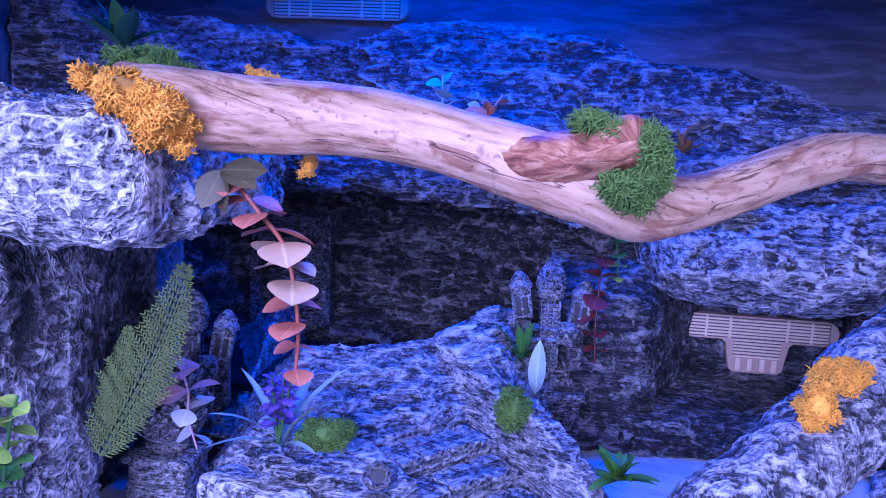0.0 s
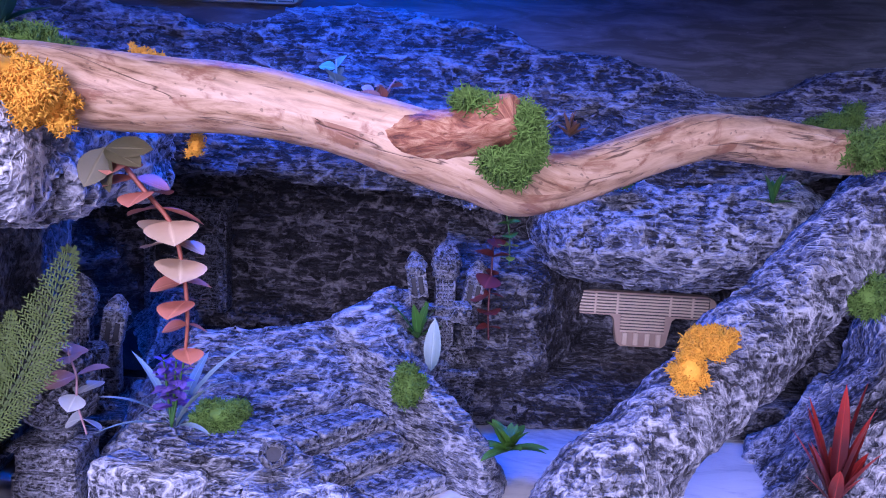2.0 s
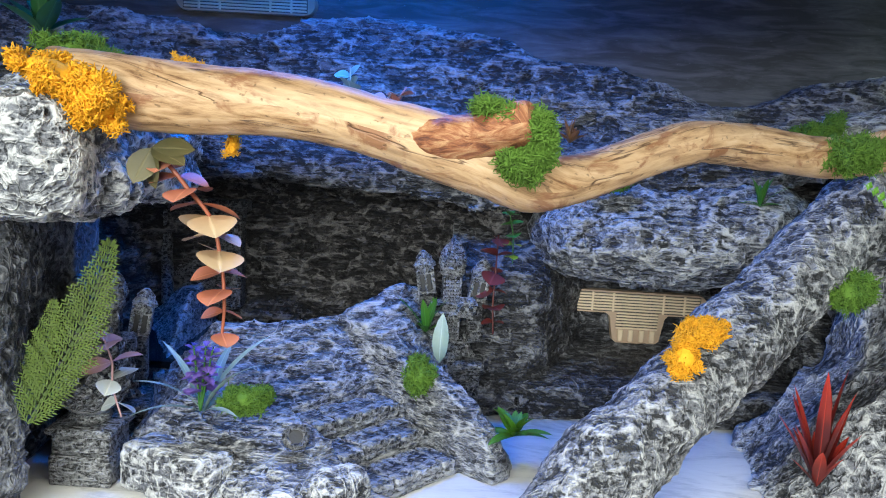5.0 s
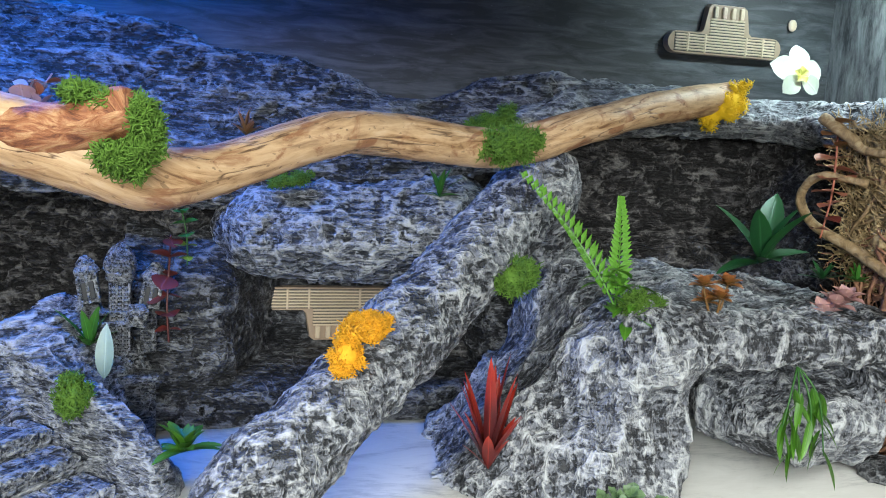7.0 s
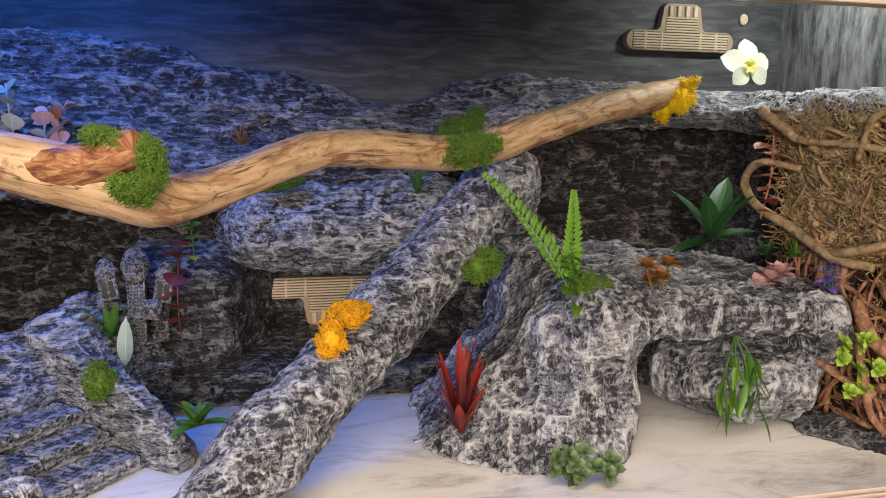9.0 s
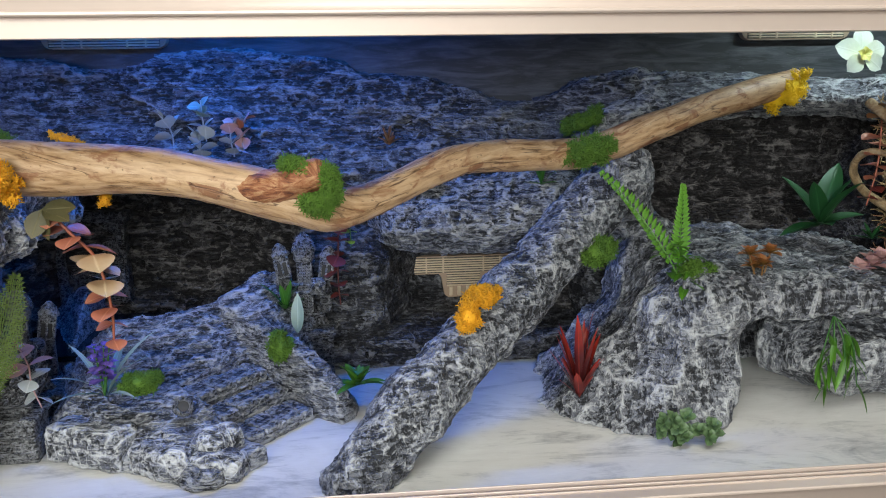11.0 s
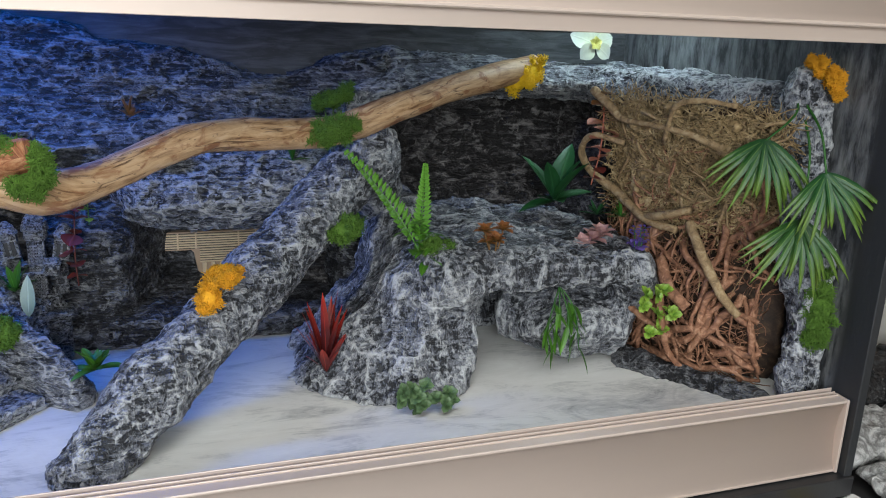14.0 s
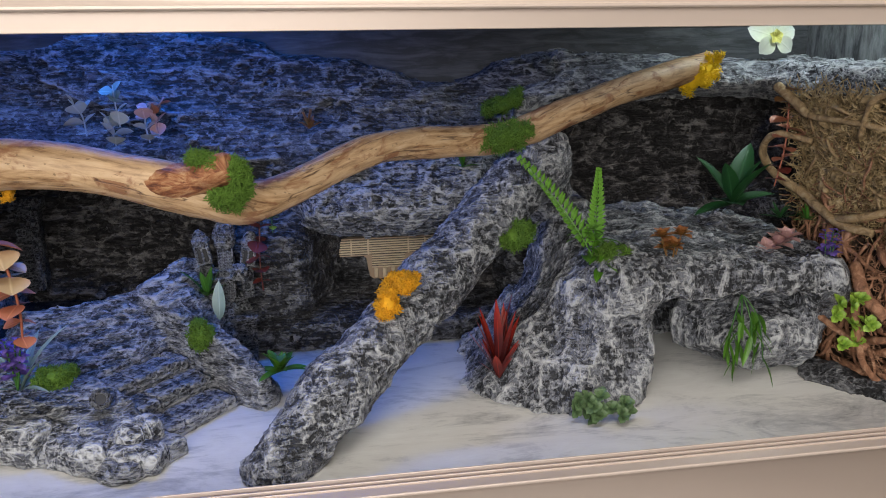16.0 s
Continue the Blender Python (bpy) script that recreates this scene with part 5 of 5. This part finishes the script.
    stem(thing, [(0, 0, 0, 0.001), (dx, -0.014, -0.03, 0.001), (dx * 1.6, -0.018, tip * 0.8, 0.0007)], GREEN)
    for k in range(7):
        s = 0.25 + 0.72 * k / 7
        place("leaf", me, FERN, thing, aim((dx * (0.6 + s), -0.016, tip * s * 0.85), rng.choice((90, -90)) + rng.uniform(-50, 50), rng.uniform(-75, -40), rng.uniform(-30, 30), rng.uniform(0.7, 1.05)))


# fan palms on the pillar
def fan(name, blades, length, wide):
    """A fan leaf hanging from the origin: blades spread from one point, face to -y."""
    pts, faces, uvs = [], [], []
    for k in range(blades):
        s = k / (blades - 1)
        ang = radians(-78 + 156 * s + 5 * math.sin(k * 5.1))
        reach = length * (0.66 + 0.34 * math.cos(ang * 0.8)) * (0.92 + 0.14 * math.sin(k * 7.3))
        b = len(pts)
        rows = 6
        for i in range(rows + 1):
            t = i / rows
            w = wide / 2 * (math.sin(math.pi * min(1.0, 0.12 + 0.88 * t) ** 0.8) ** 0.7 if t < 1 else 0.02)
            r = reach * t
            sag = -0.038 * t * t * abs(math.sin(ang))
            c = Vector((math.sin(ang) * r, -0.014 * math.sin(t * 2.4) - 0.006 * (k % 3) * t, -math.cos(ang) * r + sag))
            side = Vector((math.cos(ang), 0, math.sin(ang)))
            pts += [tuple(c - side * w), tuple(c + Vector((0, 0.0016, 0))), tuple(c + side * w)]
            uvs += [(0.2, t), (0.5, t), (0.8, t)]
        for i in range(rows):
            q = b + 3 * i
            faces += [(q, q + 1, q + 4, q + 3), (q + 1, q + 2, q + 5, q + 4)]
    me = mesh_of(name, pts, faces)
    uv = me.uv_layers.new(name="UVMap")
    for lo in me.loops:
        uv.data[lo.index].uv = uvs[lo.vertex_index]
    return me


thing = empty("fan_palm", (2.030, 0.105, 0.37), "hanging green fan palm with yellow-tipped leaves on the pillar", "palm")
base = Vector((2.030, 0.105, 0.37))
me = fan("palm_leaf", 23, 0.094, 0.0088)
for (x, y, z), size, rot in (((1.972, 0.080, 0.318), 0.82, (0, 6, -24)), ((2.018, 0.030, 0.288), 0.76, (0, -10, -22)), ((2.003, 0.040, 0.232), 0.82, (0, 8, -22))):
    at = Vector((x, y, z)) - base
    stem(thing, [(0, 0, 0, 0.0016), (at.x * 0.35, at.y * 0.5 - 0.01, at.z * 0.45, 0.0015), (at.x, at.y, at.z, 0.0012)], GREEN)
    place("palm_leaf", me, PALM, thing, Matrix.Translation(at) @ pose(0, 0, 0, *rot) @ Matrix.Scale(size, 4))

# ---- ruins ----


def lathe(profile, sides=20, flute=0.0):
    """A turned mesh from rows of radius, height."""
    pts, faces = [], []
    for r, z in profile:
        for i in range(sides):
            a = 2 * math.pi * i / sides
            rr = r * (1 - flute * (i % 2))
            pts.append((rr * math.cos(a), rr * math.sin(a), z))
    n = len(profile)
    for k in range(n - 1):
        for i in range(sides):
            faces.append((k * sides + i, k * sides + (i + 1) % sides, (k + 1) * sides + (i + 1) % sides, (k + 1) * sides + i))
    faces += [tuple(range(sides))[::-1], tuple((n - 1) * sides + i for i in range(sides))]
    return pts, faces


def ruin_tower(at, turn, size, label):
    """A small ruined temple tower: pedestal, cobbled foot, beaded columns, a bracket with holes, side shrines and a ribbed dome."""
    thing = empty("ruin_tower", at, label, "ornament", "ruined towers")
    thing.rotation_euler = (0, 0, radians(turn))
    thing.scale = (size, size, size)
    part("base", box((-0.026, -0.024, 0), (0.034, 0.026, 0.060), 0.003), RUIN_SHADED, thing)
    part("base_top", box((-0.030, -0.028, 0.060), (0.038, 0.03, 0.068), 0.002), RUIN_SHADED, thing)
    r = random.Random(3)
    for k in range(26):
        a, z = 2.4 * k, 0.071 + 0.0008 * k
        bm = bmesh.new()
        bmesh.ops.create_icosphere(bm, subdivisions=1, radius=0.0062, matrix=Matrix.LocRotScale(((0.024 - 0.0004 * k) * math.cos(a), (0.022 - 0.0004 * k) * math.sin(a), z), Euler((r.random(), r.random(), r.random())), (1.2, 1, 0.75)))
        part("cobble", bm, RUINS, thing)
    part("core", mesh_of("core", *lathe([(0.021, 0.066), (0.017, 0.088), (0.0115, 0.10), (0.011, 0.16), (0.012, 0.166)], 16)), RUIN_SHADED, thing)
    bead = bmesh.new()
    bmesh.ops.create_icosphere(bead, subdivisions=1, radius=0.0021)
    bead_me = bpy.data.meshes.new("bead")
    bead.to_mesh(bead_me)
    bead.free()
    bead_me.materials.append(RUINS)
    for x in (-0.0085, -0.003, 0.003, 0.0085):
        part("rod", box((x - 0.0012, -0.0150, 0.090), (x + 0.0012, -0.010, 0.158), 0.0006, 1), RUINS, thing)
    for x in (-0.0058, 0.0, 0.0058):
        for k in range(17):
            part("bead", bead_me, RUINS, thing).location = (x, -0.0135, 0.091 + 0.0039 * k)
    # the bracket that juts out, with a lump like a broken spout
    part("bracket", box((-0.020, -0.022, 0.116), (0.022, 0.004, 0.1215), 0.002), RUINS, thing)
    part("bracket", box((-0.022, -0.019, 0.127), (0.010, 0.002, 0.131), 0.0015), RUINS, thing)
    bm = box((0.006, -0.030, 0.118), (0.026, -0.006, 0.137), 0.005, 2)
    for vert in bm.verts:
        vert.co += Vector([0.004 * c for c in noise.noise_vector(vert.co * 120)])
    part("spout", bm, RUINS, thing)
    # Black balls stand in for the darkness of the spout's holes
    for x in (0.011, 0.0195):
        bm = bmesh.new()
        bmesh.ops.create_icosphere(bm, subdivisions=2, radius=0.0026, matrix=Matrix.Translation((x, -0.0295, 0.128)))
        part("hole", bm, BLACK, thing)
    for side in (-1, 1):
        shrine = part("shrine", box((-0.0095, -0.010, 0.0), (0.0095, 0.010, 0.030), 0.002), RUINS, thing)
        shrine.matrix_basis = pose(side * 0.0265, -0.002, 0.138 if side < 0 else 0.132, 0, side * 9, 0)
        # Black plate for the shade inside the shrine's opening
        part("niche_shade", box((-0.0062, -0.0106, 0.004), (0.0062, -0.008, 0.022), 0.001), BLACK, shrine)
        part("gable", mesh_of("gable", *lathe([(0.0125, 0.029), (0.0130, 0.032), (0.009, 0.037), (0.0095, 0.039), (0.003, 0.046)], 10, 0.1), False), RUINS, shrine)
        for x in (-0.0085, 0.0, 0.0085):
            part("pilaster", box((x - 0.0013, -0.0122, 0.0), (x + 0.0013, -0.009, 0.029), 0.0005, 1), RUINS, shrine)
        part("foot", box((side * 0.0265 - 0.008, -0.008, 0.085), (side * 0.0265 + 0.008, 0.010, 0.136), 0.003), RUIN_SHADED, thing)
    part("neck", mesh_of("neck", *lathe([(0.012, 0.158), (0.0145, 0.161), (0.0135, 0.166), (0.0150, 0.170)], 16)), RUINS, thing)
    part("dome", mesh_of("dome", *lathe([(0.0148, 0.169), (0.0150, 0.174), (0.0135, 0.181), (0.0095, 0.188), (0.004, 0.193), (0.001, 0.195)], 20, 0.02)), RUINS, thing)
    for k in range(8):
        a = 2 * math.pi * k / 8 + 0.2
        rib = [(0.0152 * math.cos(a), 0.0152 * math.sin(a), 0.170, 0.0009), (0.0150 * math.cos(a), 0.0150 * math.sin(a), 0.176, 0.0009), (0.010 * math.cos(a), 0.010 * math.sin(a), 0.1885, 0.0009), (0, 0, 0.197, 0.0009)]
        part("rib", tube("rib", smooth_path(rib, 4), 5), RUINS, thing)
    return thing


ruin_tower((1.172, 0.400, 0.0), 4, 0.98, "small grey ruined tower with a ribbed dome in the recess")
ruin_tower((0.862, 0.268, -0.020), 14, 0.95, "small grey ruined tower behind the pineapple ornament")

thing = empty("pineapple_ornament", (0.876, 0.196, 0.0), "grey scaled pineapple ornament on a square stone pedestal", "ornament")
part("plinth", box((-0.026, -0.024, 0.0), (0.026, 0.024, 0.026), 0.002), RUINS, thing)
part("pedestal", box((-0.024, -0.022, 0.026), (0.024, 0.022, 0.044), 0.002), RUINS, thing)
part("panel", box((-0.017, -0.0245, 0.030), (0.017, -0.021, 0.040), 0.001), RUINS, thing)
part("cornice", box((-0.028, -0.026, 0.044), (0.028, 0.026, 0.050), 0.002), RUINS, thing)
part("collar", mesh_of("collar", *lathe([(0.014, 0.050), (0.018, 0.054), (0.012, 0.060)], 18)), RUINS, thing)
part("core", mesh_of("core", *lathe([(0.014, 0.058), (0.026, 0.068), (0.030, 0.082), (0.027, 0.10), (0.018, 0.115), (0.005, 0.122)], 18)), RUINS, thing)
scale_me = leaf_mesh("scale", 0.017, 0.017, -0.35, -0.25, 0.55, 5)
for row in range(6):
    z = 0.066 + 0.0095 * row
    r = np.interp(z, [0.06, 0.068, 0.082, 0.10, 0.122], [0.016, 0.026, 0.031, 0.027, 0.008])
    for k in range(12):
        ang = radians(30 * k + 15 * (row % 2))
        m = Matrix.Translation((r * math.cos(ang), r * math.sin(ang), z)) @ Matrix.Rotation(ang - math.pi / 2, 4, "Z") @ Matrix.Rotation(radians(58 + 4 * row), 4, "X")
        place("scale", scale_me, RUINS, thing, m)

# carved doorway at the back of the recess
# Its darker paint carries the shade under the shelf
thing = empty("carved_doorway", (0.872, 0.508, 0.08), "carved stone doorway at the back of the recess, shade in its colour", "ornament")
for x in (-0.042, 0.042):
    part("jamb", box((x - 0.006, -0.012, 0), (x + 0.006, 0.012, 0.115), 0.002), RUIN_SHADED, thing)
    part("moulding", box((x - 0.0025, -0.016, 0), (x + 0.0025, -0.011, 0.115), 0.001), RUIN_SHADED, thing)
part("lintel", box((-0.054, -0.014, 0.115), (0.054, 0.012, 0.130), 0.003), RUIN_SHADED, thing)
part("recess_panel", box((-0.036, 0.0, 0.0), (0.036, 0.012, 0.115)), RUIN_SHADED, thing)

# the basin's dark water
WATER = Nodes("dark_water").done((0.010, 0.012, 0.016), 0.12, None)
bm = box((0.82, 0.33, 0.055), (1.09, 0.50, 0.062))
tagged(part("basin_water", bm, WATER), "still dark water in the rock basin", "water", "", "structure")

# ---- roots ----


def bark(name, a, b, scale=90):
    n = Nodes(name)
    at = n.coords("Object")
    k = n.noise(scale, 6, 0.65, 0.8, at)
    c = n.ramp(k, (0.32, tuple(v * 0.4 for v in a)), (0.5, a), (0.70, b))
    return n.done(c, 0.8, k, 0.7, 0.002)


ROOT_RED = bark("root_red", (0.26, 0.12, 0.065), (0.50, 0.29, 0.18))
ROOT_TAN = bark("root_tan", (0.30, 0.20, 0.10), (0.46, 0.35, 0.20))
FIBRE = bark("root_fibre", (0.36, 0.25, 0.12), (0.62, 0.48, 0.27), 60)
# Dark core: shade in the gaps between roots is put into its colour
CORE_SHADE = bark("root_core", (0.040, 0.022, 0.013), (0.11, 0.065, 0.035), 70)
A, B = np.array((1.925, 0.315)), np.array((2.032, 0.095))
ALONG = (B - A) / np.linalg.norm(B - A)
OUT = np.array((-0.86, -0.51))


def on_roots(s, z, lift=0.0):
    """A place on the bundle's face: s runs from the back to the front, z up."""
    foot = A + (B - A) * s
    bulge = 0.030 * math.sin(math.pi * min(1, max(0, s))) + 0.02 * math.sin(z * 22)
    return np.array((*(foot + OUT * (bulge + lift)), z))


bundle = empty("root_bundle", (1.99, 0.20, 0.0), "tangled bundle of brown roots and fibre in the corner", "roots")
off = np.array((1.99, 0.20, 0.0))


def core(p):
    q = p[:, :2] - A
    s = q @ ALONG / np.linalg.norm(B - A)
    depth = q @ OUT
    z = p[:, 2]
    bulge = 0.030 * np.sin(np.pi * np.clip(s, 0, 1)) + 0.02 * np.sin(z * 22) - 0.006
    return np.max(np.stack([depth - bulge, -depth - 0.10, (-s - 0.02) * 0.25, (s - 1.04) * 0.25, z - 0.345]), 0) - 0.009 * gnoise(p * 45) - 0.005 * gnoise(p * 110)


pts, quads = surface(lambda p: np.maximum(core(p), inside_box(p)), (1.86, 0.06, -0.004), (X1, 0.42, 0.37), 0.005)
part("core", mesh_of("core", pts - off, quads), CORE_SHADE, bundle)
rng = random.Random(77)
for k in range(190):
    upper = k % 5 < 2
    z = rng.uniform(0.19, 0.34) if upper else rng.uniform(0.0, 0.22)
    s = rng.uniform(-0.02, 0.95)
    ang = rng.uniform(-0.5, 0.5) * math.pi if upper else rng.choice((-0.7, -1.1, -1.5, -1.9, 0.4)) + rng.uniform(-0.5, 0.5)
    thick = rng.choice((0.0014, 0.002, 0.0028, 0.0038, 0.0054)) * (0.55 if upper else 1.1)
    line = []
    steps = rng.randint(5, 10)
    for i in range(steps):
        p = on_roots(s, z, 0.003 + 0.010 * math.sin(math.pi * i / (steps - 1)) + rng.uniform(-0.003, 0.004)) - off
        line.append((*p, thick * (1 - 0.6 * i / steps)))
        ang += rng.uniform(-0.5, 0.5)
        s += math.cos(ang) * 0.016 / 0.245
        z += math.sin(ang) * 0.016
        if not (-0.06 < s < 1.02) or not (0.004 < z < 0.36):
            break
    if len(line) > 3:
        part("root", tube("root", smooth_path(line, 4), 6, lambda q: 0.0009 * gnoise(q * 150)), (ROOT_TAN if upper and k % 4 else ROOT_RED), bundle)
for k in range(30):
    s, z = rng.uniform(0.02, 0.90), rng.uniform(0.205, 0.345)
    r = rng.uniform(0.006, 0.012)
    at = on_roots(s, z, 0.004) - off
    pts, quads = surface(lambda p: f_ball(p, (0, 0, 0), (r, r, r * 0.8)) - 0.007 * gnoise(p * 80 + 5 * k) - 0.005 * gnoise(p * 230), (-r * 1.5,) * 3, (r * 1.5,) * 3, 0.0022)
    part("straw_clump", mesh_of("straw_clump", pts + at, quads), FIBRE, bundle)
# a few thick pale roots: the loop, the long bar and the diagonal
for ctrl in ([(0.10, 0.285, 0.02, 0.004), (-0.10, 0.29, 0.03, 0.0045), (-0.20, 0.265, 0.03, 0.005), (-0.14, 0.235, 0.03, 0.0055), (0.05, 0.215, 0.03, 0.006), (0.28, 0.19, 0.025, 0.0055), (0.48, 0.185, 0.02, 0.005)],
             [(-0.12, 0.352, 0.015, 0.006), (0.02, 0.33, 0.02, 0.006), (0.12, 0.318, 0.02, 0.004), (0.4, 0.316, 0.015, 0.0035), (0.62, 0.305, 0.01, 0.005), (0.82, 0.275, 0.01, 0.006)],
             [(0.38, 0.30, 0.015, 0.003), (0.46, 0.345, 0.02, 0.0035), (0.60, 0.355, 0.02, 0.0035), (0.76, 0.352, 0.015, 0.003)],
             [(0.22, 0.19, 0.02, 0.005), (0.38, 0.20, 0.03, 0.0055), (0.55, 0.215, 0.025, 0.005)],
             [(0.55, 0.20, 0.025, 0.006), (0.66, 0.165, 0.03, 0.0065), (0.80, 0.125, 0.03, 0.006), (0.90, 0.10, 0.025, 0.005)],
             [(0.45, 0.15, 0.03, 0.007), (0.55, 0.12, 0.035, 0.0075), (0.66, 0.10, 0.03, 0.007)],
             [(0.50, 0.12, 0.035, 0.0045), (0.56, 0.07, 0.035, 0.0045), (0.60, 0.03, 0.03, 0.004), (0.72, 0.0, 0.025, 0.0035)],
             [(0.02, 0.13, 0.02, 0.004), (0.2, 0.10, 0.03, 0.0045), (0.40, 0.075, 0.03, 0.004), (0.60, 0.06, 0.03, 0.004)]):
    line = [(*(on_roots(s, z, lift) - off), r) for s, z, lift, r in ctrl]
    part("root", tube("root", smooth_path(line, 9), 10, lambda q: 0.0016 * gnoise(q * 80)), ROOT_TAN if ctrl[0][1] > 0.17 else ROOT_RED, bundle)


def fibres(count, zlo, zhi, seed):
    r = np.random.RandomState(seed)
    pts, faces = [], []
    for _ in range(count):
        s, z = r.uniform(-0.03, 0.98), r.uniform(zlo, zhi)
        ang = r.uniform(0, 6.28)
        b = len(pts)
        n = 5
        for i in range(n):
            p = on_roots(s, z, r.uniform(0.0, 0.016)) - off
            w = 0.0006
            pts += [p + (w, 0, -w), p + (-w, 0, -w), p + (0, 0, w)]
            ang += r.uniform(-0.7, 0.7)
            s += math.cos(ang) * 0.007 / 0.245
            z += math.sin(ang) * 0.007
        for i in range(n - 1):
            for j in range(3):
                a, c = b + 3 * i + j, b + 3 * i + (j + 1) % 3
                faces.append((a, c, c + 3, a + 3))
    return mesh_of("fibre", pts, faces)


tagged(part("fibre", fibres(3400, 0.19, 0.345, 3), FIBRE, bundle, "straw-coloured root fibre"), kind="stuff")
tagged(part("fibre", fibres(800, 0.01, 0.22, 4), ROOT_RED, bundle, "reddish root fibre"), kind="stuff")

# ---- beside the vivarium ----
thing = empty("panel_door", (2.46, 0.192, -0.101), "white panelled board leaning against the brick wall", "board")
part("board", box((-0.012, -0.24, 0.0), (0.012, 0.10, 0.183), 0.002), ROOM, thing)
part("frame_rail", box((-0.020, -0.24, 0.160), (-0.012, 0.10, 0.183), 0.002), ROOM, thing)
part("frame_stile", box((-0.020, 0.075, 0.0), (-0.012, 0.10, 0.160), 0.002), ROOM, thing)


def crumpled(name, at, half, material, label, category, seed, amp=0.012):
    def f(p):
        q = p * 22 + seed
        return f_box(p, (0, 0, 0), half, 0.02) - amp * (0.6 - 2.4 * np.abs(gnoise(q))) - amp * 0.6 * (0.5 - 2 * np.abs(gnoise(q * 2.6))) - amp * 0.35 * (0.5 - 2 * np.abs(gnoise(q * 6)))
    h = np.array(half) + 0.025
    pts, quads = surface(f, -h, h, 0.0042)
    ob = part(name, mesh_of(name, pts - (0, 0, pts[:, 2].min()), quads), material)
    ob.location = at
    return tagged(ob, label, category)


def film(name, colour, rough):
    n = Nodes(name)
    at = n.coords("Object")
    k = n.noise(48, 6, 0.68, 1.8, at)
    # Pale streaks along the crinkles paint the plastic's highlights into its colour
    return n.done(n.mix(n.ramp(k, (0.42, 0.0), (0.62, 1.0)), tuple(v * 0.35 for v in colour), colour), rough, k, 0.8, 0.01)


BLACK_FILM, CLEAR_FILM, WHITE_FILM = film("black_film", (0.03, 0.03, 0.032), 0.14), film("clear_film", (0.60, 0.59, 0.58), 0.12), film("white_film", (0.62, 0.61, 0.60), 0.2)
crumpled("packing_bag", (2.30, 0.17, -0.1), (0.14, 0.055, 0.030), BLACK_FILM, "black plastic sheet folded over packing", "bag", 3)
crumpled("packing_bag", (2.22, 0.06, -0.1), (0.12, 0.045, 0.016), CLEAR_FILM, "clear plastic bag with highlights painted along its crinkles", "bag", 9)
crumpled("packing_bag", (2.20, -0.05, -0.1), (0.09, 0.05, 0.008), WHITE_FILM, "white plastic bag on the table", "bag", 15)

PACK_YELLOW, PACK_WHITE, INK = plain("pack_yellow", (0.75, 0.58, 0.03), 0.4), plain("pack_white", (0.7, 0.69, 0.67), 0.4), plain("print_black", (0.02, 0.02, 0.02), 0.5)
thing = empty("food_packet", (2.02, -0.085, -0.101), "white plastic packet with a yellow printed band", "packet")
thing.rotation_euler = (0, 0, radians(12))
part("packet", box((-0.075, -0.045, 0), (0.075, 0.045, 0.011), 0.004), PACK_WHITE, thing)
part("band", box((-0.016, -0.0452, 0.0112), (0.014, 0.0452, 0.0118)), PACK_YELLOW, thing, "yellow band")
text = bpy.data.curves.new("lettering", "FONT")
text.body, text.size, text.extrude = "rp", 0.026, 0.0002
ob = part("lettering", text, INK, thing, "black lettering")
ob.matrix_basis = pose(0.006, 0.012, 0.0122, 0, 0, -97)
for k in range(3):
    part("print_bar", box((-0.066, -0.03 + 0.02 * k, 0.0112), (-0.03, -0.022 + 0.02 * k, 0.0118)), INK, thing)

# ---- brick wall pieces ----


def brick_paint():
    n = Nodes("red_brick")
    at = n.coords("Object")
    k = n.noise(28, 6, 0.65, 0.3, at)
    rnd = n.add("ObjectInfo").outputs["Random"]
    c = n.mix(rnd, (0.46, 0.19, 0.12), (0.62, 0.31, 0.21))
    c = n.mix(n.math("MULTIPLY", k, 0.6), c, (0.30, 0.11, 0.075))
    return n.done(c, 0.85, k, 0.5, 0.003)


BRICK = brick_paint()
wall = bpy.data.objects["wall_brick"]
bm = box((-0.012, -0.1075, -0.0325), (0.0, 0.1075, 0.0325), 0.003, 1)
brick_me = bpy.data.meshes.new("brick")
bm.to_mesh(brick_me)
bm.free()
brick_me.materials.append(BRICK)
for row in range(17):
    for col in range(6):
        y, z = -0.05 + 0.225 * col + 0.1125 * (row % 2), -0.45 + 0.075 * row
        if y > 1.08 or (row in (8, 9) and abs(y - 0.52) < 0.12):
            continue
        ob = new("brick", brick_me)
        ob.parent = wall
        ob.location = (2.762, y, z)
# the airbrick, two courses high, with square holes
bm = bmesh.new()
ys = [0.41, 0.43, 0.448, 0.468, 0.486, 0.506, 0.524, 0.544, 0.562, 0.582, 0.60, 0.62]
zs = [0.119, 0.135, 0.151, 0.166, 0.182, 0.197, 0.213, 0.228, 0.2565]
for i in range(len(ys) - 1):
    for j in range(len(zs) - 1):
        if i % 2 == 1 and j % 2 == 1:
            continue
        other = box((2.738, ys[i], zs[j]), (2.762, ys[i + 1], zs[j + 1]))
        tmp = bpy.data.meshes.new("tmp")
        other.to_mesh(tmp)
        other.free()
        bm.from_mesh(tmp)
bmesh.ops.remove_doubles(bm, verts=bm.verts[:], dist=0.0001)
part("airbrick", bm, BRICK, wall, "perforated terracotta airbrick")
